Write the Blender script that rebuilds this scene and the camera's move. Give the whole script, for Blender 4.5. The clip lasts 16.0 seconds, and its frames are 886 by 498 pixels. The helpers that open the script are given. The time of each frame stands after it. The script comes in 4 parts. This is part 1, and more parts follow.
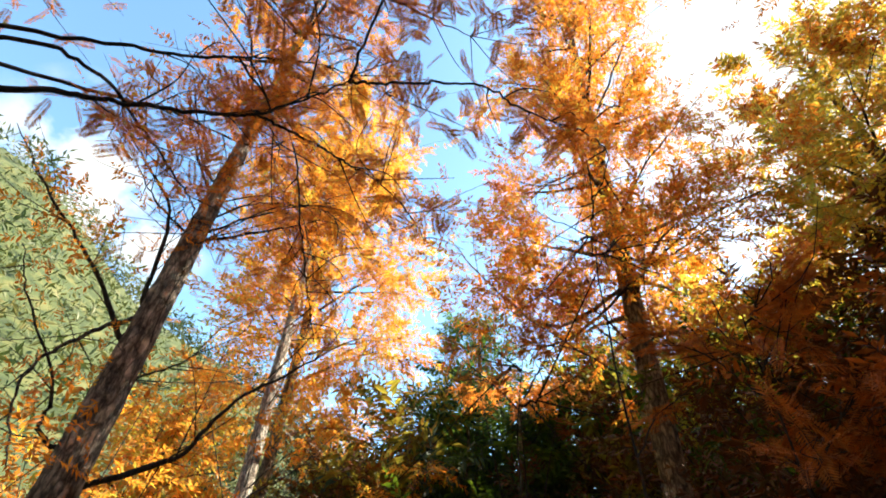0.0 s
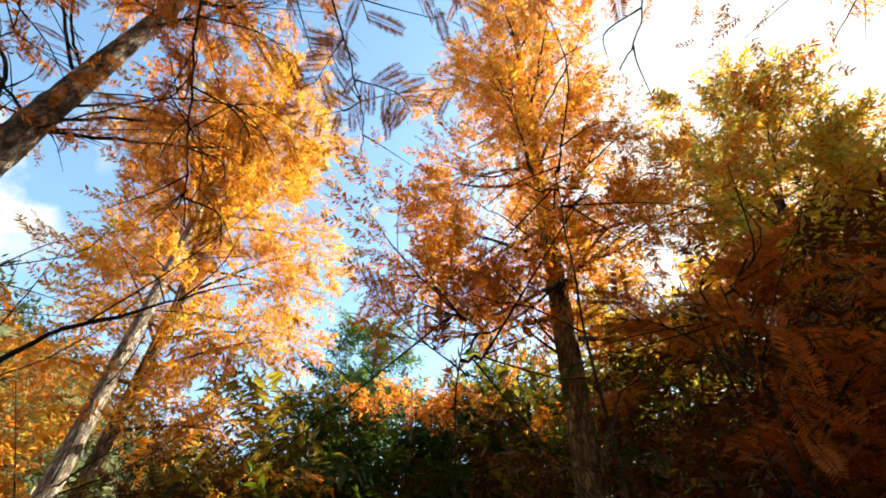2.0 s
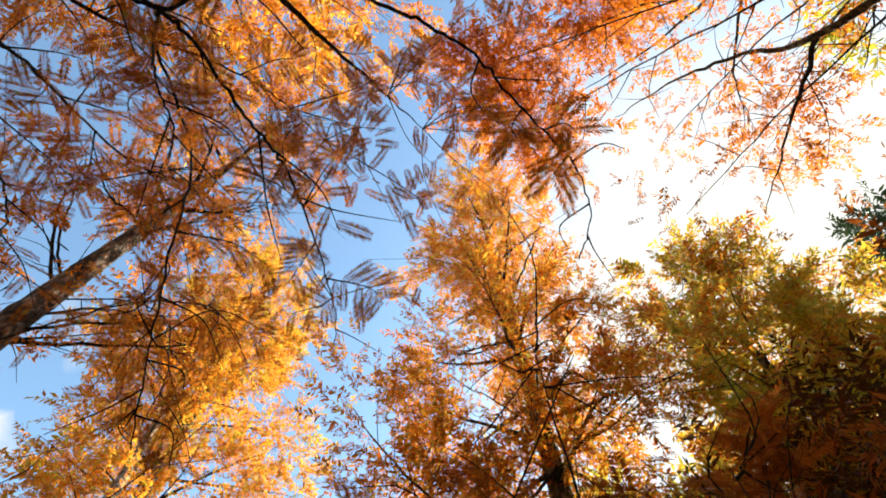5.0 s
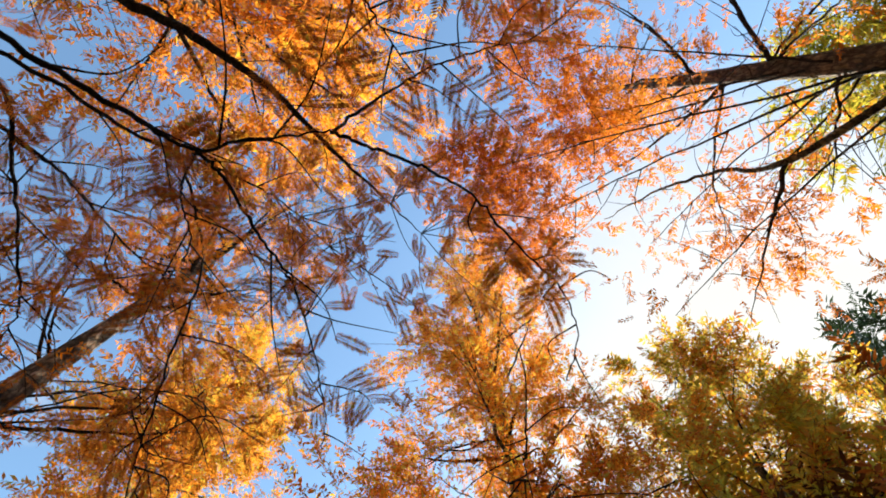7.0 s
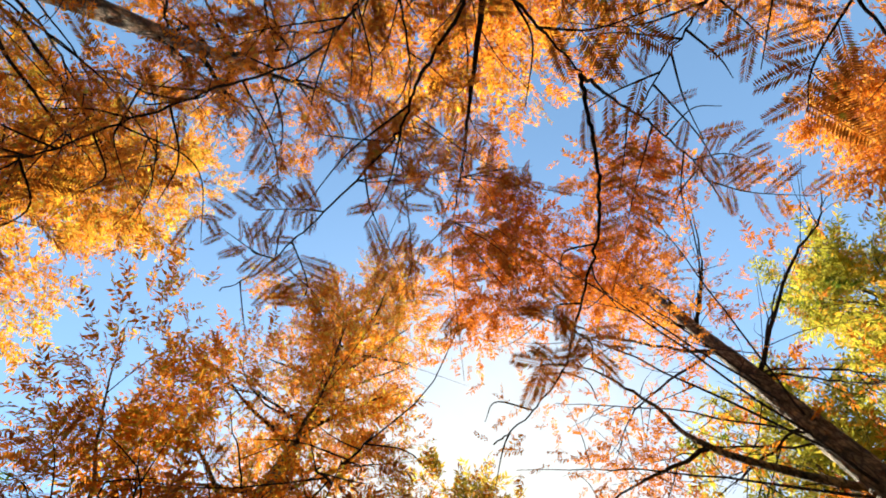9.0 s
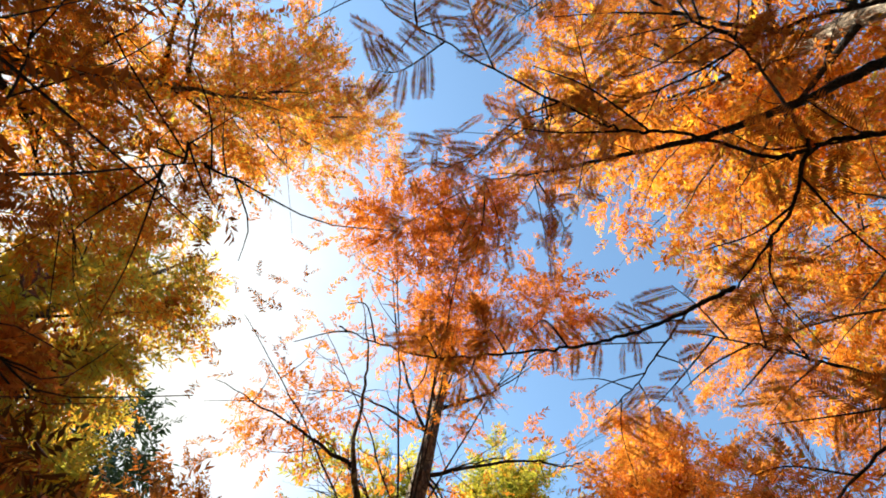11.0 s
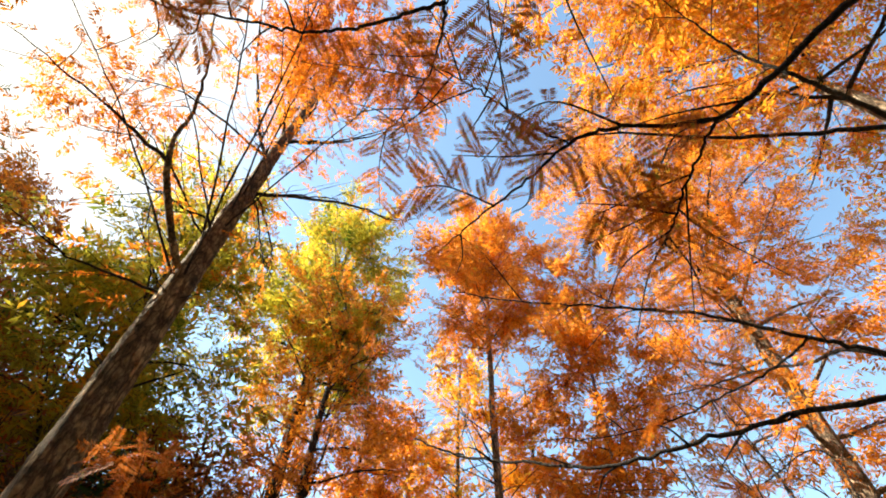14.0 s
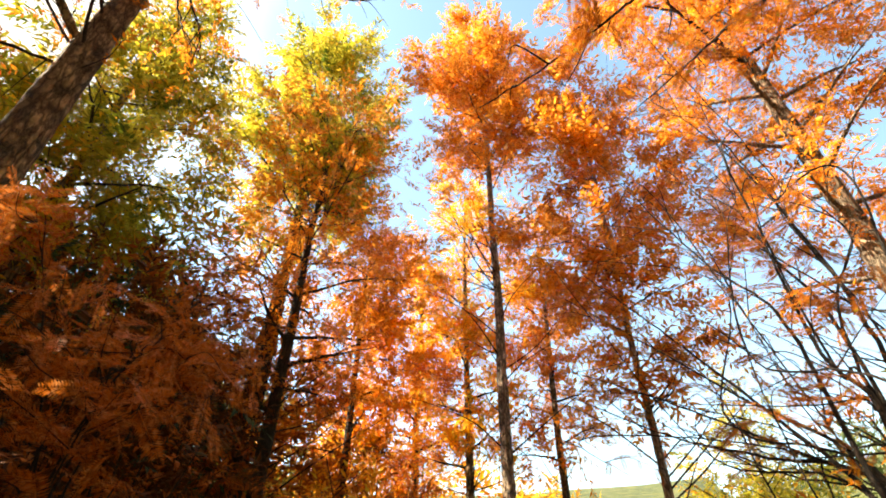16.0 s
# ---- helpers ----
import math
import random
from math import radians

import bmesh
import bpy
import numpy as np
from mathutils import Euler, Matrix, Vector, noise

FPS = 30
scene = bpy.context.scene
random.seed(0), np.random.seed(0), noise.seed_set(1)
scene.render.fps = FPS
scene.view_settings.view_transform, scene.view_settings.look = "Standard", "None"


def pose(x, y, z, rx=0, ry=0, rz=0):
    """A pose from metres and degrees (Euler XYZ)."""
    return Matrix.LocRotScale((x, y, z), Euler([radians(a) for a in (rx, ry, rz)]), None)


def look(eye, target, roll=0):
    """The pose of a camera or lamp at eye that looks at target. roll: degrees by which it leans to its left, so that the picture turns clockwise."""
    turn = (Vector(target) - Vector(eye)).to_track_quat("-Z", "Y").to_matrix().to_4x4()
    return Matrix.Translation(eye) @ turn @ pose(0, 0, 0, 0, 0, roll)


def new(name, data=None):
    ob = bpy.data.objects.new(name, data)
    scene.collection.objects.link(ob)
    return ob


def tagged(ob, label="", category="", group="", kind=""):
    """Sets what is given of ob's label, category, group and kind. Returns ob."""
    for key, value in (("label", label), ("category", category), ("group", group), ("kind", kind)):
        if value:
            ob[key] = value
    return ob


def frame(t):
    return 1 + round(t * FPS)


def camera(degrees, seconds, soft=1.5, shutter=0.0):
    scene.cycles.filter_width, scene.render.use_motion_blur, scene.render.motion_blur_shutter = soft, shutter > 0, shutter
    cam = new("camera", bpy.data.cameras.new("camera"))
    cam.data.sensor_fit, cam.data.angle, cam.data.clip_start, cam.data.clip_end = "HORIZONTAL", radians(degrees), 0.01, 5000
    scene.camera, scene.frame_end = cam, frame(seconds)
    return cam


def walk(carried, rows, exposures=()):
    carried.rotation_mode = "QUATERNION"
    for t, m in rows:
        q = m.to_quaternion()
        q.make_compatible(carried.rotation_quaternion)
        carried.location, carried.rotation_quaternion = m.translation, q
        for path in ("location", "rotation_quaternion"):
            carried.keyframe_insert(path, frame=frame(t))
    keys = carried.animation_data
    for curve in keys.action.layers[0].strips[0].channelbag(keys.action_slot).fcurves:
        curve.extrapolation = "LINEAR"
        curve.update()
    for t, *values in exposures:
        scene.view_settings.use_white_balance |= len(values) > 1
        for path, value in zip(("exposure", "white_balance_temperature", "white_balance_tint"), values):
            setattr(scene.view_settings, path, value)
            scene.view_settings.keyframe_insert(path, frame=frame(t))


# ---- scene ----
cam = camera(85.8, 16.0, soft=1.8)
METRES, EYE, TILT, LEAN, TURN = 4.0, 1.6, 40.2, -3.35, 0.0
ROWS = [
    (0.0, 0.0, 0.0, 0.0, -0.0, 0.0, -0.0),
    (0.5, -0.0249, 0.0299, -0.0297, -4.37, 0.17, -3.95),
    (1.0, -0.0405, 0.0596, -0.0543, -7.86, 0.79, -6.77),
    (1.5, -0.0336, 0.1083, -0.0953, -9.98, 2.24, -7.8),
    (2.0, -0.025, 0.1543, -0.1259, -11.88, 4.09, -8.44),
    (2.5, -0.0313, 0.1775, -0.1421, -12.7, 6.03, -8.83),
    (3.0, -0.0366, 0.1842, -0.1425, -12.9, 9.9, -8.98),
    (3.5, -0.0353, 0.1795, -0.1328, -12.27, 13.91, -8.48),
    (4.0, -0.0283, 0.1749, -0.127, -12.17, 17.33, -7.34),
    (4.5, -0.0198, 0.1687, -0.1186, -12.86, 21.18, -5.99),
    (5.0, -0.0191, 0.1583, -0.1085, -13.07, 24.91, -4.37),
    (7.5, -0.036, 0.1246, -0.0936, -16.6, 36.54, -8.56),
    (8.0, -0.048, 0.141, -0.1015, -22.92, 39.5, -16.52),
    (8.5, -0.07, 0.1704, -0.1189, -36.97, 45.03, -27.55),
    (9.0, -0.069, 0.2122, -0.1409, -58.24, 55.71, -37.93),
    (11.5, -0.038, 0.2768, -0.1998, -155.69, 108.7, -29.58),
    (12.0, -0.0714, 0.2719, -0.1948, -158.19, 104.57, -28.13),
    (12.5, -0.1051, 0.2721, -0.1933, -159.11, 100.9, -26.75),
    (13.0, -0.1273, 0.2509, -0.181, -160.55, 97.09, -24.08),
    (13.5, -0.1321, 0.2206, -0.1647, -162.46, 92.54, -21.53),
    (14.0, -0.1169, 0.1807, -0.1403, -163.79, 89.29, -19.74),
    (14.5, -0.1109, 0.1311, -0.1054, -165.17, 86.65, -18.13),
    (15.0, -0.1027, 0.0663, -0.0637, -163.43, 82.76, -18.43),
    (15.5, -0.1301, -0.0077, -0.0335, -161.17, 77.39, -20.07),
    (16.0, -0.1339, -0.0447, -0.0169, -158.52, 71.18, -21.7),
]
walk(cam, [(t, pose(0, 0, EYE, TILT, LEAN, TURN) @ pose(METRES * x, METRES * y, METRES * z, 90 + pitch, roll, yaw)) for t, x, y, z, yaw, pitch, roll in ROWS],
     exposures=[(0.0, 1.9, 6900, 5), (1.0, 1.76, 7000, 6), (2.0, 1.68, 7600, 5), (5.0, 1.46, 7600, 6), (7.5, 1.3, 7200, 7), (9.0, 1.36, 7200, 5), (11.5, 1.5, 7300, 6),
                (14.0, 1.74, 8100, 7), (15.0, 1.82, 8500, 8), (16.0, 2.12, 9000, 8)])

# ---- world, sun ----
SUN_AZ, SUN_EL = 66.2, 40.5          # degrees from +y towards +x, and above the horizon
sun_way = Vector((math.sin(radians(SUN_AZ)) * math.cos(radians(SUN_EL)), math.cos(radians(SUN_AZ)) * math.cos(radians(SUN_EL)), math.sin(radians(SUN_EL))))

world = bpy.data.worlds.new("sky")
scene.world = world
world.use_nodes = True
wn, wl = world.node_tree.nodes, world.node_tree.links
wn.clear()
w_out = wn.new("ShaderNodeOutputWorld")
w_bg = wn.new("ShaderNodeBackground")
w_sky = wn.new("ShaderNodeTexSky")
w_sky.sky_type = "NISHITA"
w_sky.sun_disc = False
w_sky.sun_elevation, w_sky.sun_rotation = radians(SUN_EL), radians(SUN_AZ)
w_sky.altitude, w_sky.air_density, w_sky.dust_density, w_sky.ozone_density = 300, 1.0, 0.7, 2.2
w_bg.inputs["Strength"].default_value = 0.15
w_co = wn.new("ShaderNodeTexCoord")


def w_math(op, a, b=None, c=None):
    n = wn.new("ShaderNodeMath")
    n.operation = op
    for k, v in enumerate((a, b, c)):
        if v is None:
            continue
        if isinstance(v, (int, float)):
            n.inputs[k].default_value = v
        else:
            wl.new(v, n.inputs[k])
    return n.outputs[0]


# thin bright cloud veil round the sun, broken by noise, and cumulus over the hills
w_dot = wn.new("ShaderNodeVectorMath")
w_dot.operation = "DOT_PRODUCT"
wl.new(w_co.outputs["Generated"], w_dot.inputs[0])
w_dot.inputs[1].default_value = sun_way
w_noise = wn.new("ShaderNodeTexNoise")
w_noise.inputs["Scale"].default_value = 2.6
w_noise.inputs["Detail"].default_value = 6.0
w_noise.inputs["Roughness"].default_value = 0.6
wl.new(w_co.outputs["Generated"], w_noise.inputs["Vector"])
edge = w_math("MULTIPLY_ADD", w_noise.outputs["Fac"], 0.16, -0.885)
veil = w_math("MINIMUM", w_math("MAXIMUM", w_math("MULTIPLY", w_math("ADD", w_dot.outputs["Value"], edge), 6.5), 0.0), 1.0)
w_bank = wn.new("ShaderNodeVectorMath")
w_bank.operation = "DOT_PRODUCT"
wl.new(w_co.outputs["Generated"], w_bank.inputs[0])
w_bank.inputs[1].default_value = (-0.62, 0.56, 0.55)
low = w_math("MINIMUM", w_math("MAXIMUM", w_math("MULTIPLY_ADD", w_bank.outputs["Value"], 60.0, -58.6), 0.0), 1.0)
w_noise2 = wn.new("ShaderNodeTexNoise")
w_noise2.inputs["Scale"].default_value = 6.5
w_noise2.inputs["Detail"].default_value = 8.0
w_shift = wn.new("ShaderNodeVectorMath")
w_shift.operation = "ADD"
w_shift.inputs[1].default_value = (0.35, 0.1, 0.2)
wl.new(w_co.outputs["Generated"], w_shift.inputs[0])
wl.new(w_shift.outputs[0], w_noise2.inputs["Vector"])
cumulus = w_math("MULTIPLY", low, w_math("MINIMUM", w_math("MAXIMUM", w_math("MULTIPLY_ADD", w_noise2.outputs["Fac"], 10.0, -4.7), 0.0), 1.0))
cloud = w_math("MINIMUM", w_math("ADD", w_math("MULTIPLY", veil, 0.95), cumulus), 1.0)
w_mix = wn.new("ShaderNodeMix")
w_mix.data_type = "RGBA"
wl.new(cloud, w_mix.inputs["Factor"])
w_tone = wn.new("ShaderNodeMix")
w_tone.data_type, w_tone.blend_type = "RGBA", "MULTIPLY"
w_tone.inputs["Factor"].default_value = 1.0
wl.new(w_sky.outputs["Color"], w_tone.inputs["A"])
w_tone.inputs["B"].default_value = (0.82, 0.98, 1.0, 1)
wl.new(w_tone.outputs["Result"], w_mix.inputs["A"])
w_mix.inputs["B"].default_value = (2.6, 2.66, 2.78, 1)
wl.new(w_mix.outputs["Result"], w_bg.inputs["Color"])
wl.new(w_bg.outputs[0], w_out.inputs[0])

sun_data = bpy.data.lights.new("sun", "SUN")
sun_data.energy, sun_data.angle, sun_data.color = 5.0, radians(0.53), (1.0, 0.93, 0.82)
sun = new("sun", sun_data)
sun.matrix_world = look(sun_way * 60, (0, 0, 0))


# ---- materials ----
def material(name):
    m = bpy.data.materials.new(name)
    m.use_nodes = True
    m.node_tree.nodes.clear()
    return m, m.node_tree.nodes, m.node_tree.links, m.node_tree.nodes.new("ShaderNodeOutputMaterial")


def ramp(nodes, stops):
    r = nodes.new("ShaderNodeValToRGB")
    while len(r.color_ramp.elements) < len(stops):
        r.color_ramp.elements.new(0.5)
    for e, (p, c) in zip(r.color_ramp.elements, stops):
        e.position, e.color = p, (*c, 1)
    return r


def leaf_material(name, colours, patch=1.9, through_light=0.66):
    """Thin leaves: light passes through them; hue varies leaf by leaf and in patches of the crown."""
    m, nodes, links, out = material(name)
    geo = nodes.new("ShaderNodeNewGeometry")
    co = nodes.new("ShaderNodeTexCoord")
    noi = nodes.new("ShaderNodeTexNoise")
    noi.inputs["Scale"].default_value, noi.inputs["Detail"].default_value = patch, 3.0
    links.new(co.outputs["Object"], noi.inputs["Vector"])
    mix = nodes.new("ShaderNodeMath")
    mix.operation = "MULTIPLY_ADD"
    links.new(geo.outputs["Random Per Island"], mix.inputs[0])
    mix.inputs[1].default_value = 0.62
    sub = nodes.new("ShaderNodeMath")
    sub.operation = "MULTIPLY_ADD"
    links.new(noi.outputs["Fac"], sub.inputs[0])
    sub.inputs[1].default_value, sub.inputs[2].default_value = 2.0, -0.80
    links.new(sub.outputs[0], mix.inputs[2])
    n = len(colours)
    r = ramp(nodes, [(k / (n - 1), c) for k, c in enumerate(colours)])
    links.new(mix.outputs[0], r.inputs["Fac"])
    pr = nodes.new("ShaderNodeBsdfPrincipled")
    pr.inputs["Roughness"].default_value = 0.5
    pr.inputs["Specular IOR Level"].default_value = 0.4
    tr = nodes.new("ShaderNodeBsdfTranslucent")
    links.new(r.outputs["Color"], pr.inputs["Base Color"])
    links.new(r.outputs["Color"], tr.inputs["Color"])
    mx = nodes.new("ShaderNodeMixShader")
    mx.inputs["Fac"].default_value = through_light
    links.new(pr.outputs[0], mx.inputs[1])
    links.new(tr.outputs[0], mx.inputs[2])
    links.new(mx.outputs[0], out.inputs["Surface"])
    return m


def bark_material(name, dark, light, scale=1.0):
    """Bark that peels in long vertical strips."""
    m, nodes, links, out = material(name)
    co = nodes.new("ShaderNodeTexCoord")
    mp = nodes.new("ShaderNodeMapping")
    mp.inputs["Scale"].default_value = (20 * scale, 20 * scale, 6 * scale)
    links.new(co.outputs["Object"], mp.inputs["Vector"])
    a = nodes.new("ShaderNodeTexNoise")
    a.inputs["Scale"].default_value, a.inputs["Detail"].default_value, a.inputs["Roughness"].default_value = 1.0, 8, 0.7
    links.new(mp.outputs[0], a.inputs["Vector"])
    flake = nodes.new("ShaderNodeTexVoronoi")
    flake.feature = "DISTANCE_TO_EDGE"
    flake.inputs["Scale"].default_value = 1.3
    warp = nodes.new("ShaderNodeVectorMath")
    warp.operation = "MULTIPLY_ADD"
    links.new(a.outputs["Color"], warp.inputs[0])
    warp.inputs[1].default_value = (1.6, 1.6, 1.6)
    links.new(mp.outputs[0], warp.inputs[2])
    links.new(warp.outputs[0], flake.inputs["Vector"])
    crack = nodes.new("ShaderNodeMapRange")
    crack.inputs["From Min"].default_value, crack.inputs["From Max"].default_value = 0.0, 0.22
    links.new(flake.outputs["Distance"], crack.inputs["Value"])
    b = nodes.new("ShaderNodeTexNoise")
    b.inputs["Scale"].default_value, b.inputs["Detail"].default_value, b.inputs["Roughness"].default_value = 7.0, 6, 0.65
    links.new(co.outputs["Object"], b.inputs["Vector"])
    add = nodes.new("ShaderNodeMath")
    add.operation = "MULTIPLY_ADD"
    links.new(b.outputs["Fac"], add.inputs[0])
    add.inputs[1].default_value = 1.15
    half = nodes.new("ShaderNodeMath")
    half.operation = "MULTIPLY_ADD"
    links.new(a.outputs["Fac"], half.inputs[0])
    half.inputs[1].default_value, half.inputs[2].default_value = 0.7, -0.46
    links.new(half.outputs[0], add.inputs[2])
    r = ramp(nodes, [(0.28, dark), (0.48, tuple(0.65 * p + 0.35 * q for p, q in zip(dark, light))), (0.68, light)])
    links.new(add.outputs[0], r.inputs["Fac"])
    tone = nodes.new("ShaderNodeMix")
    tone.data_type, tone.blend_type = "RGBA", "MULTIPLY"
    tone.inputs["Factor"].default_value = 0.75
    links.new(r.outputs["Color"], tone.inputs["A"])
    links.new(crack.outputs["Result"], tone.inputs["B"])
    pr = nodes.new("ShaderNodeBsdfPrincipled")
    pr.inputs["Roughness"].default_value = 0.85
    links.new(tone.outputs["Result"], pr.inputs["Base Color"])
    height = nodes.new("ShaderNodeMath")
    height.operation = "MULTIPLY_ADD"
    links.new(crack.outputs["Result"], height.inputs[0])
    height.inputs[1].default_value = 0.6
    links.new(a.outputs["Fac"], height.inputs[2])
    bump = nodes.new("ShaderNodeBump")
    bump.inputs["Strength"].default_value, bump.inputs["Distance"].default_value = 1.0, 0.03
    links.new(height.outputs[0], bump.inputs["Height"])
    links.new(bump.outputs[0], pr.inputs["Normal"])
    links.new(pr.outputs[0], out.inputs["Surface"])
    return m


RED, ORANGE, AMBER, YELLOW = (0.56, 0.155, 0.022), (0.79, 0.295, 0.032), (0.80, 0.43, 0.045), (0.76, 0.60, 0.07)
PEACH, LIME = (0.80, 0.37, 0.06), (0.54, 0.50, 0.065)
OLIVE, GREEN, RUST = (0.38, 0.33, 0.04), (0.11, 0.16, 0.02), (0.30, 0.09, 0.016)
leaf_orange = leaf_material("leaf_orange", [OLIVE, RUST, ORANGE, ORANGE, AMBER, YELLOW, OLIVE])
leaf_red = leaf_material("leaf_red", [RUST, RED, ORANGE, ORANGE, AMBER])
leaf_coral = leaf_material("leaf_coral", [RUST, RED, ORANGE, PEACH, RED, ORANGE, (0.80, 0.41, 0.12), ORANGE], patch=1.1)
leaf_blaze = leaf_material("leaf_blaze", [RUST, RED, RED, ORANGE, RED, ORANGE, ORANGE, PEACH], patch=1.1)
leaf_honey = leaf_material("leaf_honey", [RED, ORANGE, PEACH, ORANGE, LIME, RED, ORANGE, LIME], patch=1.0)
leaf_flame = leaf_material("leaf_flame", [RUST, RED, ORANGE, RED, ORANGE, LIME, ORANGE, RED, PEACH], patch=1.2)
leaf_gold = leaf_material("leaf_gold", [RED, ORANGE, AMBER, ORANGE, AMBER, YELLOW, OLIVE], patch=1.4)
leaf_yellow = leaf_material("leaf_yellow", [PEACH, AMBER, (0.5, 0.44, 0.06), LIME, OLIVE, (0.3, 0.28, 0.03), GREEN])
leaf_sun = leaf_material("leaf_sun", [RED, ORANGE, RED, ORANGE, PEACH, ORANGE, YELLOW, ORANGE], patch=1.2, through_light=0.66)
leaf_olive = leaf_material("leaf_olive", [RUST, RED, (0.60, 0.26, 0.04), OLIVE, AMBER, LIME, (0.46, 0.33, 0.05), LIME], patch=1.1, through_light=0.68)
BROWN = (0.17, 0.055, 0.010)
# Orange-red leaves toned down to paint the tree as shaded
leaf_red_shaded = leaf_material("leaf_red_shaded", [RUST, RED, RUST, (0.62, 0.22, 0.035), RED, ORANGE, RED], patch=1.2, through_light=0.5)
leaf_tawny = leaf_material("leaf_tawny", [RUST, (0.20, 0.13, 0.02), OLIVE, (0.15, 0.13, 0.02), (0.12, 0.06, 0.012)], through_light=0.45)
# Brown leaves, darkened so that deep shade is in the colour itself
leaf_brown_shade = leaf_material("leaf_brown_shade", [(0.035, 0.016, 0.005), (0.09, 0.03, 0.006), (0.15, 0.048, 0.008), (0.08, 0.028, 0.006), (0.09, 0.06, 0.01)], through_light=0.35)
# Rust leaves toned dim, so part of the shade is in the colour
leaf_rust_dim = leaf_material("leaf_rust_dim", [BROWN, RUST, RED, RUST, (0.52, 0.19, 0.05), RED], through_light=0.45)
leaf_green = leaf_material("leaf_green", [(0.025, 0.05, 0.004), (0.05, 0.09, 0.007), (0.10, 0.15, 0.010), (0.035, 0.07, 0.006)], through_light=0.5)
# Lighter copy of leaf_green, with sunlight mixed into its colour
leaf_green_lit = leaf_material("leaf_green_lit", [(0.04, 0.09, 0.016), (0.08, 0.155, 0.025), (0.12, 0.19, 0.03), (0.05, 0.105, 0.02)])
leaf_dark = leaf_material("leaf_dark", [(0.02, 0.04, 0.02), (0.03, 0.06, 0.025), (0.05, 0.085, 0.03)], through_light=0.25)
# Rust leaves with salmon patches that paint sunlight onto some fronds
LIT_SALMON = (0.56, 0.23, 0.085)
leaf_rust_lit = leaf_material("leaf_rust_lit", [(0.14, 0.045, 0.012), RUST, RUST, RED, LIT_SALMON, RUST, RED, LIT_SALMON], patch=2.6, through_light=0.42)
leaf_near = leaf_material("leaf_near", [RUST, RED, (0.62, 0.21, 0.03), RUST, RED, (0.62, 0.24, 0.04), OLIVE], patch=3.0, through_light=0.46)
bark_brown = bark_material("bark_brown", (0.08, 0.055, 0.03), (0.56, 0.43, 0.27))
bark_pale = bark_material("bark_pale", (0.36, 0.26, 0.18), (0.84, 0.76, 0.64))
bark_tan = bark_material("bark_tan", (0.20, 0.14, 0.10), (0.74, 0.58, 0.44))
# Flaking bark; its flakes are paled to paint in patches of sun
bark_flaky_sunlit = bark_material("bark_flaky_sunlit", (0.045, 0.026, 0.016), (0.80, 0.64, 0.48), 0.8)
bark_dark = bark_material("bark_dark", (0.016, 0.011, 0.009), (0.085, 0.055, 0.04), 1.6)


def ground_material():
    m, nodes, links, out = material("leaf_litter")
    co = nodes.new("ShaderNodeTexCoord")
    a = nodes.new("ShaderNodeTexNoise")
    a.inputs["Scale"].default_value, a.inputs["Detail"].default_value = 9.0, 8
    b = nodes.new("ShaderNodeTexVoronoi")
    b.inputs["Scale"].default_value = 22.0
    links.new(co.outputs["Object"], a.inputs["Vector"])
    links.new(co.outputs["Object"], b.inputs["Vector"])
    r = ramp(nodes, [(0.3, (0.05, 0.03, 0.015)), (0.5, (0.19, 0.08, 0.025)), (0.62, (0.09, 0.10, 0.03)), (0.8, (0.26, 0.15, 0.05))])
    links.new(a.outputs["Fac"], r.inputs["Fac"])
    # scrub on the hills, above the valley floor
    c = nodes.new("ShaderNodeTexNoise")
    c.inputs["Scale"].default_value, c.inputs["Detail"].default_value = 0.35, 8
    links.new(co.outputs["Object"], c.inputs["Vector"])
    scrub = ramp(nodes, [(0.3, (0.03, 0.045, 0.014)), (0.5, (0.065, 0.08, 0.022)), (0.7, (0.13, 0.12, 0.035))])
    links.new(c.outputs["Fac"], scrub.inputs["Fac"])
    cut = nodes.new("ShaderNodeSeparateXYZ")
    links.new(co.outputs["Object"], cut.inputs[0])
    high = nodes.new("ShaderNodeMapRange")
    high.inputs["From Min"].default_value, high.inputs["From Max"].default_value = 0.5, 4.0
    links.new(cut.outputs["Z"], high.inputs["Value"])
    cover = nodes.new("ShaderNodeMix")
    cover.data_type = "RGBA"
    links.new(high.outputs["Result"], cover.inputs["Factor"])
    links.new(r.outputs["Color"], cover.inputs["A"])
    links.new(scrub.outputs["Color"], cover.inputs["B"])
    pr = nodes.new("ShaderNodeBsdfPrincipled")
    pr.inputs["Roughness"].default_value = 0.95
    links.new(cover.outputs["Result"], pr.inputs["Base Color"])
    bump = nodes.new("ShaderNodeBump")
    bump.inputs["Strength"].default_value, bump.inputs["Distance"].default_value = 0.7, 0.03
    links.new(b.outputs["Distance"], bump.inputs["Height"])
    links.new(bump.outputs[0], pr.inputs["Normal"])
    links.new(pr.outputs[0], out.inputs["Surface"])
    return m


litter = ground_material()
hill_leaf = leaf_material("hill_leaf", [(0.03, 0.05, 0.014), (0.06, 0.085, 0.02), (0.12, 0.125, 0.03), (0.17, 0.13, 0.03)], patch=0.03, through_light=0.25)


